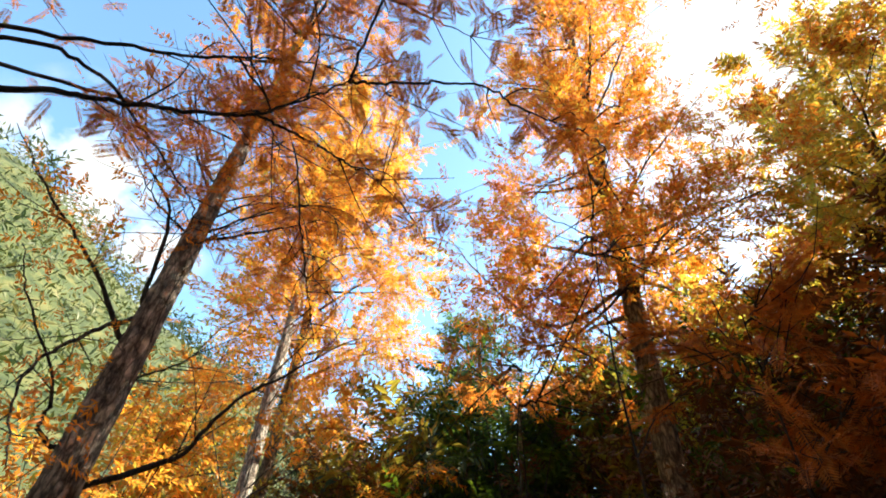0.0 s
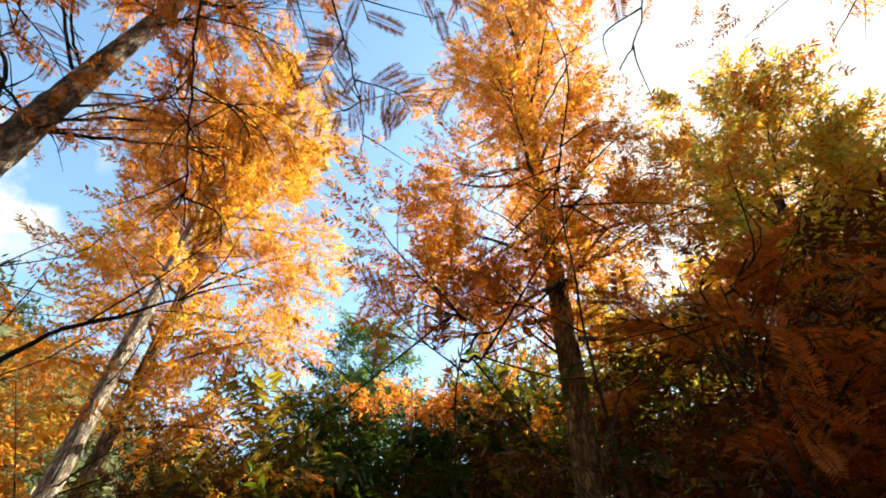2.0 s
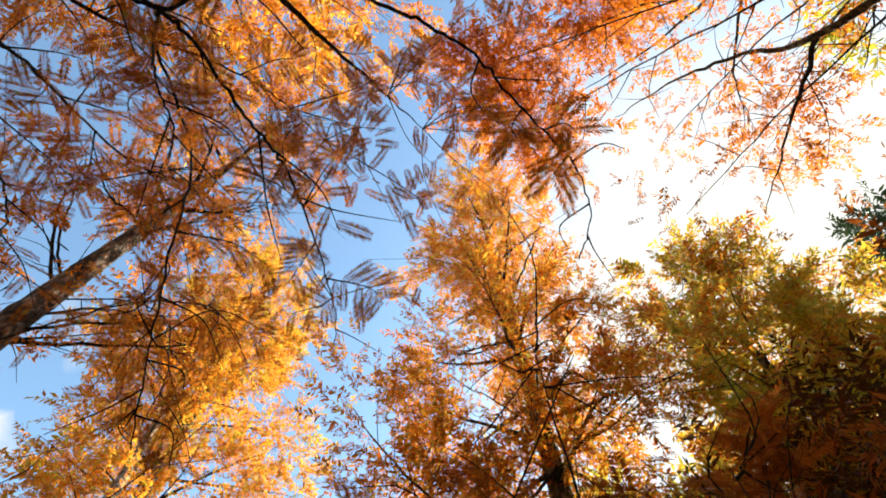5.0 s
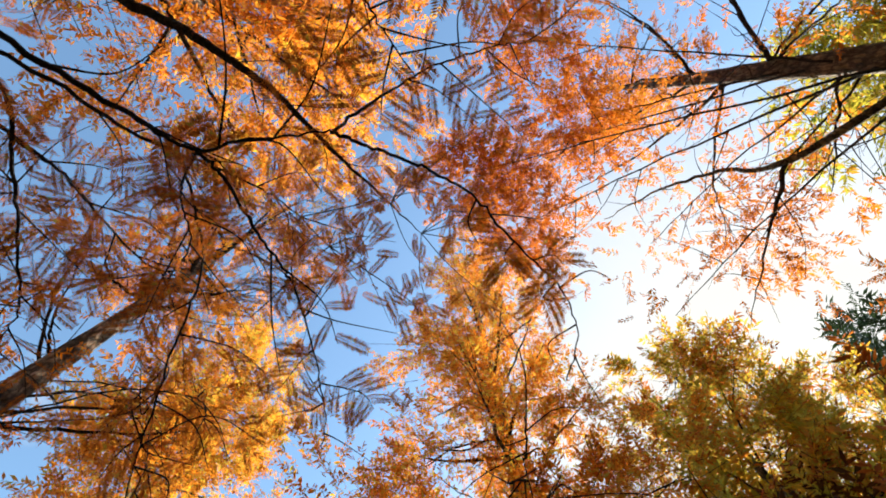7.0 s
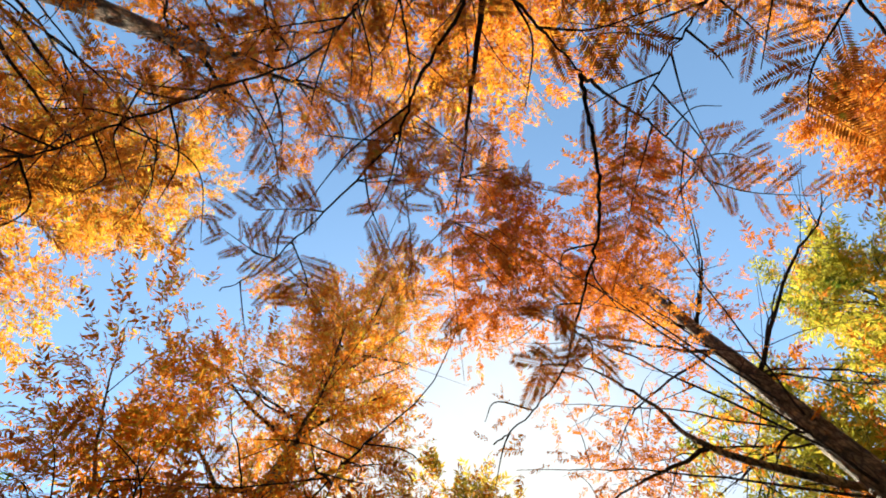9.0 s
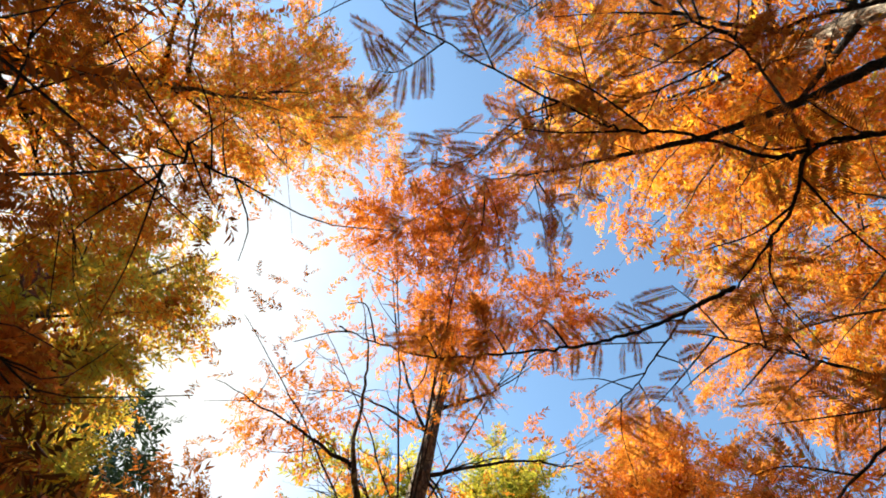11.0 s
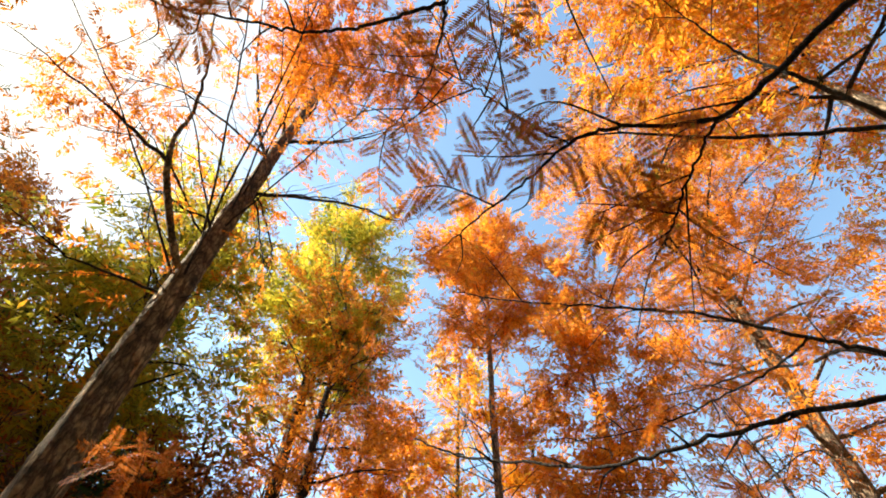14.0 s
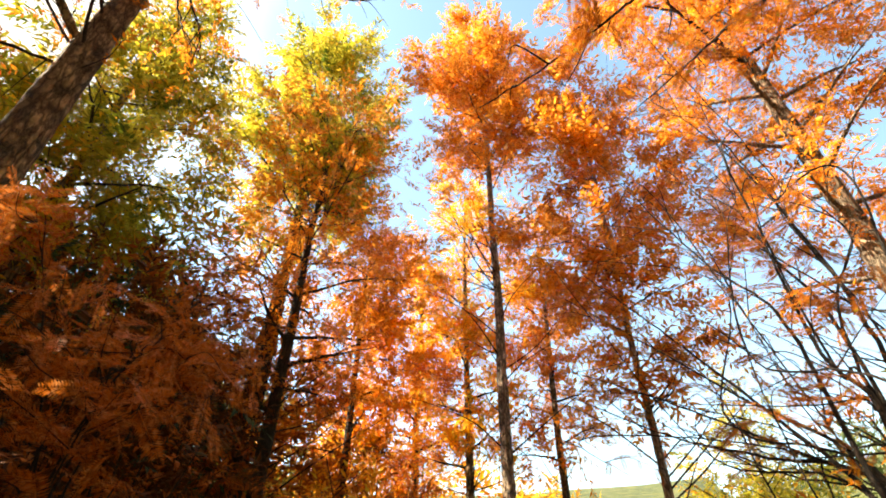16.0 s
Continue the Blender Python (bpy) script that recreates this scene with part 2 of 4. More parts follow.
# ---- mesh helpers ----
def mesh_of(name, verts, quads, mats, index=None, smooth=False):
    """A mesh of four-sided faces from numpy arrays."""
    me = bpy.data.meshes.new(name)
    v, q = np.asarray(verts, np.float32), np.asarray(quads, np.int32)
    me.vertices.add(len(v))
    me.vertices.foreach_set("co", v.ravel())
    me.loops.add(q.size)
    me.loops.foreach_set("vertex_index", q.ravel())
    me.polygons.add(len(q))
    me.polygons.foreach_set("loop_start", np.arange(0, q.size, 4, dtype=np.int32))
    me.polygons.foreach_set("loop_total", np.full(len(q), 4, np.int32))
    for m in mats:
        me.materials.append(m)
    if index is not None:
        me.polygons.foreach_set("material_index", np.asarray(index, np.int32))
    me.polygons.foreach_set("use_smooth", np.full(len(q), smooth))
    me.update(calc_edges=True)
    me.validate()
    return me


def smooth_line(points, n):
    """A Catmull-Rom line of n points through the given ones."""
    p = np.asarray(points, float)
    if len(p) == 2:
        return p[0] + (p[1] - p[0]) * np.linspace(0, 1, n)[:, None]
    e = np.vstack([2 * p[0] - p[1], p, 2 * p[-1] - p[-2]])
    out = []
    for s in np.linspace(0, len(p) - 1 - 1e-9, n):
        i = int(s)
        t = s - i
        a, b, c, d = e[i], e[i + 1], e[i + 2], e[i + 3]
        out.append(0.5 * (2 * b + (c - a) * t + (2 * a - 5 * b + 4 * c - d) * t * t + (3 * b - a - 3 * c + d) * t ** 3))
    return np.array(out)


def tube(line, r0, r1, sides=7, wobble=0.0, rng=None, power=1.0):
    """Verts and quads of a tapering, slightly uneven limb along a line, closed at the tip by its taper."""
    line = np.asarray(line, float)
    n = len(line)
    tan = np.gradient(line, axis=0)
    tan /= np.linalg.norm(tan, axis=1)[:, None] + 1e-9
    ref = np.array([0.31, 0.17, 0.93]) if abs(tan[0, 2]) < 0.8 else np.array([0.95, 0.3, 0.05])
    u = np.cross(tan, ref)
    u /= np.linalg.norm(u, axis=1)[:, None]
    v = np.cross(tan, u)
    k = np.linspace(0, 1, n)
    r = r1 + (r0 - r1) * (1 - k) ** power
    ang = np.arange(sides) * 2 * math.pi / sides
    ring = np.cos(ang)[None, :, None] * u[:, None, :] + np.sin(ang)[None, :, None] * v[:, None, :]
    rad = np.repeat(r[:, None], sides, 1)
    if wobble and rng is not None:
        rad = rad * (1 + wobble * rng.normal(size=rad.shape) * 0.6 + wobble * rng.normal(size=(1, sides)))
    verts = (line[:, None, :] + ring * rad[:, :, None]).reshape(-1, 3)
    i = np.arange(n - 1)[:, None] * sides
    j = np.arange(sides)[None, :]
    jn = (j + 1) % sides
    quads = np.stack([i + j, i + jn, i + sides + jn, i + sides + j], -1).reshape(-1, 4)
    return verts, quads


def part(name, me, parent, label=""):
    ob = new(name, me)
    ob.parent = parent
    if label:
        ob["label"] = label
    return ob


# ---- foliage templates ----
def leaflet(base, way, length, width, lift=0.12):
    """Four corners of one narrow leaf, folded a little."""
    way = np.asarray(way, float)
    way = way / np.linalg.norm(way)
    side = np.cross(way, (0, 0, 1.0))
    side = side / (np.linalg.norm(side) + 1e-9)
    mid = base + way * length * 0.45
    up = np.array([0, 0, lift * width])
    return [base, mid + side * width / 2 + up, base + way * length - up, mid - side * width / 2 + up]


def spray_far(rng):
    """A loose spray of feathery branchlets on a twig one unit long; first face is the twig."""
    q = [[(0, -0.006, 0), (1, -0.003, -0.1), (1, 0.003, -0.1), (0, 0.006, 0)]]
    for k in range(10):
        for s in (-1, 1):
            x = 0.05 + 0.92 * (k + rng.uniform(-0.45, 0.45)) / 9
            if rng.uniform() < 0.1:
                continue
            a = radians(rng.uniform(25, 88))
            ln = (0.30 - 0.14 * abs(x - 0.4)) * rng.uniform(0.55, 1.25)
            q.append(leaflet(np.array([x, 0, -0.1 * x * x]), (math.cos(a), s * math.sin(a), rng.uniform(-0.8, 0.35)), ln, ln * rng.uniform(0.24, 0.36), rng.uniform(-0.3, 0.5)))
    q.append(leaflet(np.array([0.96, 0, -0.09]), (1, rng.uniform(-0.3, 0.3), -0.3), 0.25, 0.07))
    return np.array(q, float)


def feather(rng, base, way, length, pairs, broad, thin=0.32):
    """One branchlet with two rows of needles; returns its faces."""
    way = np.asarray(way, float)
    way = way / np.linalg.norm(way)
    side = np.cross(way, (0, 0, 1.0))
    side = side / (np.linalg.norm(side) + 1e-9)
    sag = -0.12 * length
    w = 0.012 * length
    tip = base + way * length + np.array([0, 0, sag])
    q = [[base - side * w, tip - side * w * 0.4, tip + side * w * 0.4, base + side * w]]
    for k in range(pairs):
        f = (k + 0.6) / pairs
        p = base + way * length * f + np.array([0, 0, sag * f * f])
        nl = broad * length * (0.55 + 1.5 * f * (1 - f)) * rng.uniform(0.85, 1.1)
        for s in (-1, 1):
            d = way * 0.62 + side * s + np.array([0, 0, rng.uniform(-0.25, 0.2)])
            q.append(leaflet(p, d, nl, nl * thin))
    return q


def spray_fine(rng):
    """The same spray for trees close by: each branchlet has its needles."""
    q = [[(0, -0.008, 0), (1, -0.004, -0.1), (1, 0.004, -0.1), (0, 0.008, 0)]]
    for k in range(7):
        x = 0.1 + 0.85 * k / 6 + rng.uniform(-0.04, 0.04)
        for s in (-1, 1):
            a = radians(rng.uniform(40, 75))
            ln = (0.36 - 0.16 * abs(x - 0.4)) * rng.uniform(0.75, 1.15)
            q += feather(rng, np.array([x, 0, -0.1 * x * x]), (math.cos(a), s * math.sin(a), rng.uniform(-0.5, 0.15)), ln, 7, 0.24, 0.26)
    return np.array(q, float)


def spray_coarse(rng, count):
    """A rough clump for trees far off; first face is the twig."""
    q = [[(0, -0.006, 0), (1, -0.003, -0.1), (1, 0.003, -0.1), (0, 0.006, 0)]]
    for k in range(count):
        x = 0.1 + 0.8 * k / max(count - 1, 1)
        a = radians(rng.uniform(30, 80)) * (1 if k % 2 else -1)
        q.append(leaflet(np.array([x, 0, -0.1 * x * x]), (math.cos(a), math.sin(a), rng.uniform(-0.6, 0.3)), rng.uniform(0.26, 0.4), rng.uniform(0.07, 0.11)))
    return np.array(q, float)


t_rng = np.random.default_rng(5)
FAR = [spray_far(t_rng) for _ in range(12)]
FINE = [spray_fine(t_rng) for _ in range(5)]
COARSE = [spray_coarse(t_rng, 12) for _ in range(6)]
WOODS = [spray_coarse(t_rng, 5) for _ in range(6)]


def scatter(name, templates, pos, way, up, size, leaf, twig, rng):
    """One mesh of sprays set at pos, along way, with the flat side facing up."""
    pos, way, up, size = (np.asarray(a, float) for a in (pos, way, up, size))
    way = way / (np.linalg.norm(way, axis=1)[:, None] + 1e-9)
    side = np.cross(up, way)
    side /= np.linalg.norm(side, axis=1)[:, None] + 1e-9
    nor = np.cross(way, side)
    pick = rng.integers(0, len(templates), len(pos))
    vs, qs, ix, base = [], [], [], 0
    for k, tp in enumerate(templates):
        s = np.nonzero(pick == k)[0]
        if not len(s):
            continue
        flat = tp.reshape(-1, 3)
        frame3 = np.stack([way[s], side[s], nor[s]], 1) * size[s][:, None, None]
        v = np.einsum("pk,skc->spc", flat, frame3) + pos[s][:, None, :]
        nq = len(tp)
        vs.append(v.reshape(-1, 3))
        qs.append(np.arange(len(s) * nq * 4).reshape(-1, 4) + base)
        ix.append(np.tile(np.array([1] + [0] * (nq - 1)), len(s)))
        base += len(s) * nq * 4
    return mesh_of(name, np.vstack(vs), np.vstack(qs), [leaf, twig], np.concatenate(ix))


def unit(v):
    return v / (np.linalg.norm(v) + 1e-9)


# ---- trees ----
def tree(x, y, height, base_d, crown, leaf, label, seed, bark=None, lean=(0.0, 0.0), sprays=1500, size=0.42, fine=False, limbs=(), own=26, bend=0.05,
         dead=0, name="tree", category="tree", spread=0.3, group="trees of the grove", limb_r=0.03, droop=0.0, trunk_end=0.97, limb_leaf=1.0, lobes=(), kind_of=None, twigs=5, taper=0.85):
    """A slender conifer: trunk, limbs that rise and droop at the tips, and a crown of feathery sprays.
    crown: rows (height, radius). limbs: further limbs along given lines. dead: bare twigs below the crown."""
    rng = np.random.default_rng(seed)
    bark = bark or bark_brown
    root = new(name)
    root.location = (x, y, 0)
    tagged(root, label, category, group)
    hs = np.array([c[0] for c in crown])
    rs = np.array([c[1] for c in crown])
    nn = 16
    zz = np.linspace(-0.15, height * trunk_end, nn)
    f = zz / height
    wig = np.cumsum(rng.normal(size=(nn, 2)) * bend * 0.35, axis=0) * np.clip(f, 0, 1)[:, None]
    wig -= np.clip(f, 0, 1)[:, None] * wig[-1]
    axis = np.stack([lean[0] * np.maximum(f, 0) ** 1.5 + wig[:, 0], lean[1] * np.maximum(f, 0) ** 1.5 + wig[:, 1], zz], 1)
    axis[0, :2] = 0
    close = math.hypot(x, y) < 6.8
    v, q = tube(smooth_line(axis, 110 if close else 40), base_d / 2, min(0.012, base_d * 0.1), 18 if close else 10, 0.05, rng, taper)
    flare = np.clip(1 - v[:, 2] / 0.5, 0, 1) ** 2
    v[:, :2] *= (1 + 0.5 * flare)[:, None]
    part("trunk", mesh_of("trunk", v, q, [bark], smooth=True), root)

    def at(z):
        return np.array([np.interp(z, axis[:, 2], axis[:, 0]), np.interp(z, axis[:, 2], axis[:, 1]), z])

    def trunk_r(z):
        return max(base_d / 2 * max(1 - z / height, 0.0) ** 0.85, 0.01)

    P, Wd, U, S = [], [], [], []
    z0, z1 = hs[0], hs[-1]
    lines = []
    for k in range(own):
        g = (k + 0.5) / own
        z = z0 + (z1 - z0) * g * 0.96
        az = k * 2.39996 + rng.uniform(-0.4, 0.4)
        r = float(np.interp(z, hs, rs)) * rng.uniform(0.72, 1.08)
        rise = 0.25 + 0.55 * g
        out = np.array([math.cos(az), math.sin(az), 0])
        s = at(max(z - r * rise * 0.55, z0 * 0.6))
        e1 = s + out * r * 0.55 + np.array([0, 0, r * rise * 0.5])
        e2 = s + out * r + np.array([0, 0, r * (rise * 0.75 - droop)]) + rng.normal(size=3) * 0.06
        lines.append((smooth_line([s, e1, e2], 9), max(min(trunk_r(z) * 0.42, limb_r), 0.008), r))
    for given in limbs:
        p = np.array(given, float) - np.array([x, y, 0])
        if 0.02 < np.linalg.norm(p[0] - at(p[0][2])) < 0.5:
            p = np.vstack([at(p[0][2] - 0.06), p])
        ln = float(np.linalg.norm(np.diff(p, axis=0), axis=1).sum())
        lines.append((smooth_line(p, 6 * len(p)), min(max(trunk_r(p[0][2]) * 0.42, 0.012), limb_r * 1.25, 0.007 + 0.009 * ln), ln * 0.8))
    for lx, ly, lz, lr, count in lobes:
        e = np.array([lx - x, ly - y, lz])
        s = at(max(lz - 0.8 * float(np.linalg.norm(e[:2])), 2.0) if lz < height else height * 0.9)
        lines.append((smooth_line([s, (s + e) / 2 + np.array([0, 0, 0.12]), e], 14), 0.011, 0.0))
    for line, r0, ln in lines:
        rng2 = np.random.default_rng(int(abs(line[0][2]) * 997) + seed)
        ln_w = line + np.vstack([np.zeros((1, 3)), rng2.normal(size=(len(line) - 1, 3)) * 0.007])
        v, q = tube(ln_w, r0, 0.003, 6, 0.08, rng2, 1.0)
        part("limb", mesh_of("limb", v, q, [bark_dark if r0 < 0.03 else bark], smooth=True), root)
    for k in range(dead):
        z = rng.uniform(z0 * 0.35, z0)
        az = rng.uniform(0, 2 * math.pi)
        ln = rng.uniform(0.5, 1.3)
        s = at(z)
        e = s + np.array([math.cos(az) * ln, math.sin(az) * ln, ln * rng.uniform(0.4, 1.0)])
        m = (s + e) / 2 + rng.normal(size=3) * 0.06
        v, q = tube(smooth_line([s, m, e], 8), 0.011, 0.003, 5)
        part("bare_twig", mesh_of("bare_twig", v, q, [bark_dark], smooth=True), root)
    tv, tq, base = [], [], 0
    for line, _, ln in lines:
        for _ in range(twigs):
            a = int(rng.uniform(0.2, 0.95) * (len(line) - 2))
            along = unit(line[a + 1] - line[a])
            e = line[a] + (along * rng.uniform(0.4, 1.0) + rng.normal(size=3) * 0.5) * rng.uniform(0.25, 0.7)
            m = (line[a] + e) / 2 + rng.normal(size=3) * 0.05
            v, q = tube(smooth_line([line[a], m, e], 6), 0.005, 0.0015, 4)
            tv.append(v)
            tq.append(q + base)
            base += len(v)
    if tv:
        tagged(part("brushwood", mesh_of("brushwood", np.vstack(tv), np.vstack(tq), [bark_dark], smooth=True), root), kind="stuff")
    if sprays:
        weight = np.array([ln ** 1.4 * (1.0 if k < own else limb_leaf) for k, (_, _, ln) in enumerate(lines)])
        weight = weight / weight.sum()
        which = rng.choice(len(lines), sprays, p=weight)
        clumps = {}
        for i in which:
            line, _, ln = lines[i]
            if i not in clumps:
                clumps[i] = [(0.14 + 0.86 * rng.uniform() ** 0.75, rng.normal(size=3) * np.array([1, 1, 0.7]) * spread * 0.95) for _ in range(3 + int(3.2 * ln))]
            g0, mid = clumps[i][int(rng.integers(0, len(clumps[i])))]
            g = min(max(g0 + rng.normal() * 0.06, 0.08), 1.0)
            k = g * (len(line) - 1)
            a = int(min(k, len(line) - 2))
            p = line[a] + (line[a + 1] - line[a]) * (k - a)
            along = unit(line[a + 1] - line[a])
            off = (mid + rng.normal(size=3) * spread * 0.42) * min(1.0, 0.35 + ln * 0.4)
            d = unit(off) * 0.9 + along * rng.uniform(0.1, 1.0) + rng.normal(size=3) * 0.35
            d[2] -= 0.15
            P.append(p + off)
            Wd.append(d)
            U.append(np.array([0, 0, 1.0]) + rng.normal(size=3) * 0.55)
            S.append(size * rng.uniform(0.6, 1.25))
        for lx, ly, lz, lr, count in lobes:
            c = np.array([lx - x, ly - y, lz])
            for _ in range(count):
                o = rng.normal(size=3) * lr * np.array([0.5, 0.5, 0.42])
                P.append(c + o)
                Wd.append(unit(o) + rng.normal(size=3) * 0.5 + np.array([0, 0, -0.15]))
                U.append(np.array([0, 0, 1.0]) + rng.normal(size=3) * 0.55)
                S.append(size * rng.uniform(0.6, 1.25))
        me = scatter("crown", kind_of or (FINE if fine else FAR), P, Wd, U, S, leaf, bark_dark, rng)
        tagged(part("crown", me, root), kind="stuff")
    return root


# ---- ground and hills: one sheet out to the horizon ----
HILL = [(-180, 6), (-172, 8.2), (-166, 11.5), (-150, 17), (-120, 23), (-90, 28), (-56, 30.5), (-46, 28), (-40, 25), (-26, 20.5), (-10, 14), (10, 8), (40, 7), (90, 10), (140, 8), (180, 9)]


def hill_rise(az, r):
    """Height of the land at a bearing (degrees) and distance: level near the grove, then wooded hills."""
    el = float(np.interp(az, [h[0] for h in HILL], [h[1] for h in HILL]))
    k = min(max((r - 40) / 120, 0), 1)
    k = k * k * (3 - 2 * k)
    back = 1 if r < 190 else max(0.0, 1 - (r - 190) / 400)
    n = noise.noise(Vector((math.sin(radians(az)) * r * 0.03, math.cos(radians(az)) * r * 0.03, 0)))
    return k * back * (math.tan(radians(el)) * 165 * (1 + 0.07 * n)) + 0.06 * noise.noise(Vector((math.sin(radians(az)) * r * 0.6, math.cos(radians(az)) * r * 0.6, 3))) * min(1, r / 3)


def build_ground():
    radii = [0.0, 1, 2, 3, 4.5, 6, 8, 11, 15, 20, 28, 40, 55, 70, 85, 100, 115, 130, 145, 160, 175, 190, 240, 320, 450, 600, 1200, 3000]
    spokes = 120
    verts, quads = [], []
    for r in radii:
        for k in range(spokes):
            az = -180 + 360 * k / spokes
            verts.append((math.sin(radians(az)) * r, math.cos(radians(az)) * r, hill_rise(az, r)))
    for i in range(len(radii) - 1):
        for k in range(spokes):
            n = (k + 1) % spokes
            quads.append((i * spokes + k, (i + 1) * spokes + k, (i + 1) * spokes + n, i * spokes + n))
    tagged(new("ground", mesh_of("ground", verts, quads, [litter], smooth=True)), "forest floor of brown leaf litter and moss", "ground", kind="structure")


build_ground()


def build_hill_woods():
    rng = np.random.default_rng(21)
    P, Wd, U, S = [], [], [], []
    for k in range(1900):
        az = rng.uniform(-180, 0)
        r = rng.uniform(75, 178)
        c = np.array([math.sin(radians(az)) * r, math.cos(radians(az)) * r, hill_rise(az, r)])
        h = rng.uniform(1.8, 4.2)
        for _ in range(5):
            o = rng.normal(size=3) * np.array([1.4, 1.4, 0.6]) * h / 4
            P.append(c + o + np.array([0, 0, h * 0.6]))
            Wd.append(o + np.array([0, 0, 0.6]))
            U.append(rng.normal(size=3))
            S.append(h * rng.uniform(1.2, 1.9))
    me = scatter("hill_woods", WOODS, P, Wd, U, S, hill_leaf, bark_dark, rng)
    tagged(new("hill_woods", me), "hazy green and tawny woods on the steep hillside", "woods", kind="stuff")


build_hill_woods()

# ---- the grove ----
LIMBS_L = [
    [(-2.3, 2.9, 3.11), (-2.59, 2.6, 3.55), (-2.87, 2.31, 3.86), (-3.17, 2.0, 4.27)],
    [(-2.27, 2.92, 2.34), (-2.37, 2.75, 2.44), (-2.36, 2.66, 2.67), (-2.6, 2.4, 3.08), (-2.7, 2.22, 3.37)],
    [(-2.29, 2.9, 3.39), (-2.34, 2.74, 4.14), (-2.54, 2.47, 4.44), (-2.84, 2.12, 4.76)],
    [(-2.17, 2.99, 4.1), (-1.63, 3.2, 4.46), (-1.2, 3.34, 4.79)],
    [(-2.26, 2.93, 2.13), (-1.72, 3.11, 2.43), (-1.49, 3.06, 2.74), (-1.13, 3.11, 3.05), (-0.72, 3.19, 3.39)],
    [(-2.24, 2.94, 3.32), (-2.33, 2.72, 3.09), (-2.39, 2.52, 2.78), (-2.32, 2.42, 2.5), (-2.12, 2.41, 2.14)],
    [(-2.17, 2.99, 2.87), (-1.96, 3.02, 2.98), (-1.76, 3.05, 3.16)],
]
LIMBS_L2 = [
    [(-2.29, 2.88, 4.74), (-2.35, 2.61, 4.9), (-2.45, 2.3, 5.36)],
    [(-2.25, 2.92, 5.82), (-2.49, 2.47, 6.83), (-2.74, 2.02, 7.04)],
    [(-2.12, 3.05, 5.96), (-1.84, 3.18, 7.24), (-1.42, 3.46, 8.13)],
    [(-2.22, 2.95, 4.1), (-2.34, 2.62, 4.1), (-2.47, 2.28, 4.27)],
    [(-2.26, 2.92, 5.81), (-2.44, 2.63, 5.62), (-2.76, 2.22, 5.94)],
    [(-2.26, 2.92, 4.6), (-2.46, 2.55, 5.05), (-2.52, 2.3, 5.45)],
]
LIMBS_C = [
    [(1.77, 3.78, 4.54), (2.27, 3.4, 4.91), (2.91, 2.96, 5.1)],
    [(1.76, 3.78, 5.41), (2.1, 3.47, 6.02), (2.66, 3.07, 6.64)],
    [(1.62, 3.84, 4.88), (1.27, 3.83, 5.17), (0.78, 3.88, 5.53)],
    [(1.71, 3.81, 4.49), (1.04, 3.87, 3.86), (0.37, 3.94, 3.69)],
    [(1.66, 3.83, 4.87), (1.88, 3.46, 4.52), (2.58, 2.81, 4.8)],
    [(1.64, 3.84, 6.23), (1.09, 3.99, 6.13), (0.48, 4.18, 5.55)],
    [(1.66, 3.82, 4.47), (0.92, 3.98, 4.04), (0.3, 4.2, 4.7), (-0.22, 4.36, 5.55)],
    [(1.64, 3.84, 6.99), (2.1, 3.45, 8.15), (2.45, 3.12, 9.18)],
    [(1.65, 3.83, 7.42), (1.24, 3.96, 8.75), (0.71, 4.15, 9.33)],
    [(1.63, 3.84, 6.39), (1.11, 3.96, 6.05), (0.51, 4.13, 6.3)],
]
LIMBS_R = [
    [(2.46, -0.59, 5.83), (2.26, -1.07, 6.35), (2.1, -1.45, 6.66)],
    [(2.46, -0.58, 5.7), (2.34, -0.88, 5.23), (2.29, -1.0, 4.87)],
    [(2.48, -0.55, 7.04), (2.03, -1.0, 7.6), (1.17, -1.49, 8.7)],
    [(2.49, -0.52, 7.1), (2.1, -0.32, 8.0), (1.28, 0.56, 9.09)],
    [(2.53, -0.44, 6.97), (2.1, 0.2, 7.9), (1.14, 1.2, 9.1)],
    [(2.55, -0.37, 6.45), (2.5, 0.37, 7.5), (1.97, 1.24, 8.27)],
    [(2.53, -0.42, 6.41), (2.81, 0.48, 6.38), (2.87, 0.88, 5.89)],
]
LIMBS_R2 = [
    [(2.57, -0.39, 5.08), (2.74, -0.02, 5.07), (2.91, 0.35, 5.08)],
    [(2.46, -0.56, 5.78), (1.95, -1.32, 6.35), (1.65, -1.74, 6.42), (1.42, -2.04, 6.74)],
    [(2.45, -0.57, 5.6), (2.28, -0.75, 5.03), (2.13, -0.9, 4.62)],
    [(2.56, -0.41, 4.17), (2.84, 0.14, 4.11), (3.06, 0.59, 4.26)],
    [(2.48, -0.53, 6.96), (1.99, -1.0, 7.5), (1.08, -1.5, 8.47)],
    [(2.6, -0.46, 4.4), (2.46, 0.25, 5.05), (2.54, 0.4, 5.9), (2.26, 0.71, 6.25), (2.1, 1.2, 6.9)],
    [(2.46, 0.25, 5.05), (2.9, 0.79, 5.47), (3.2, 1.6, 5.6)],
]
LOBES_L = [(-1.6, 3.2, 4.75, 0.42, 120), (-1.15, 3.35, 4.95, 0.38, 75), (-1.85, 2.8, 5.6, 0.4, 95)]
LOBES_C = [(0.35, 4.2, 4.8, 0.4, 100), (0.8, 3.9, 4.5, 0.45, 130)]
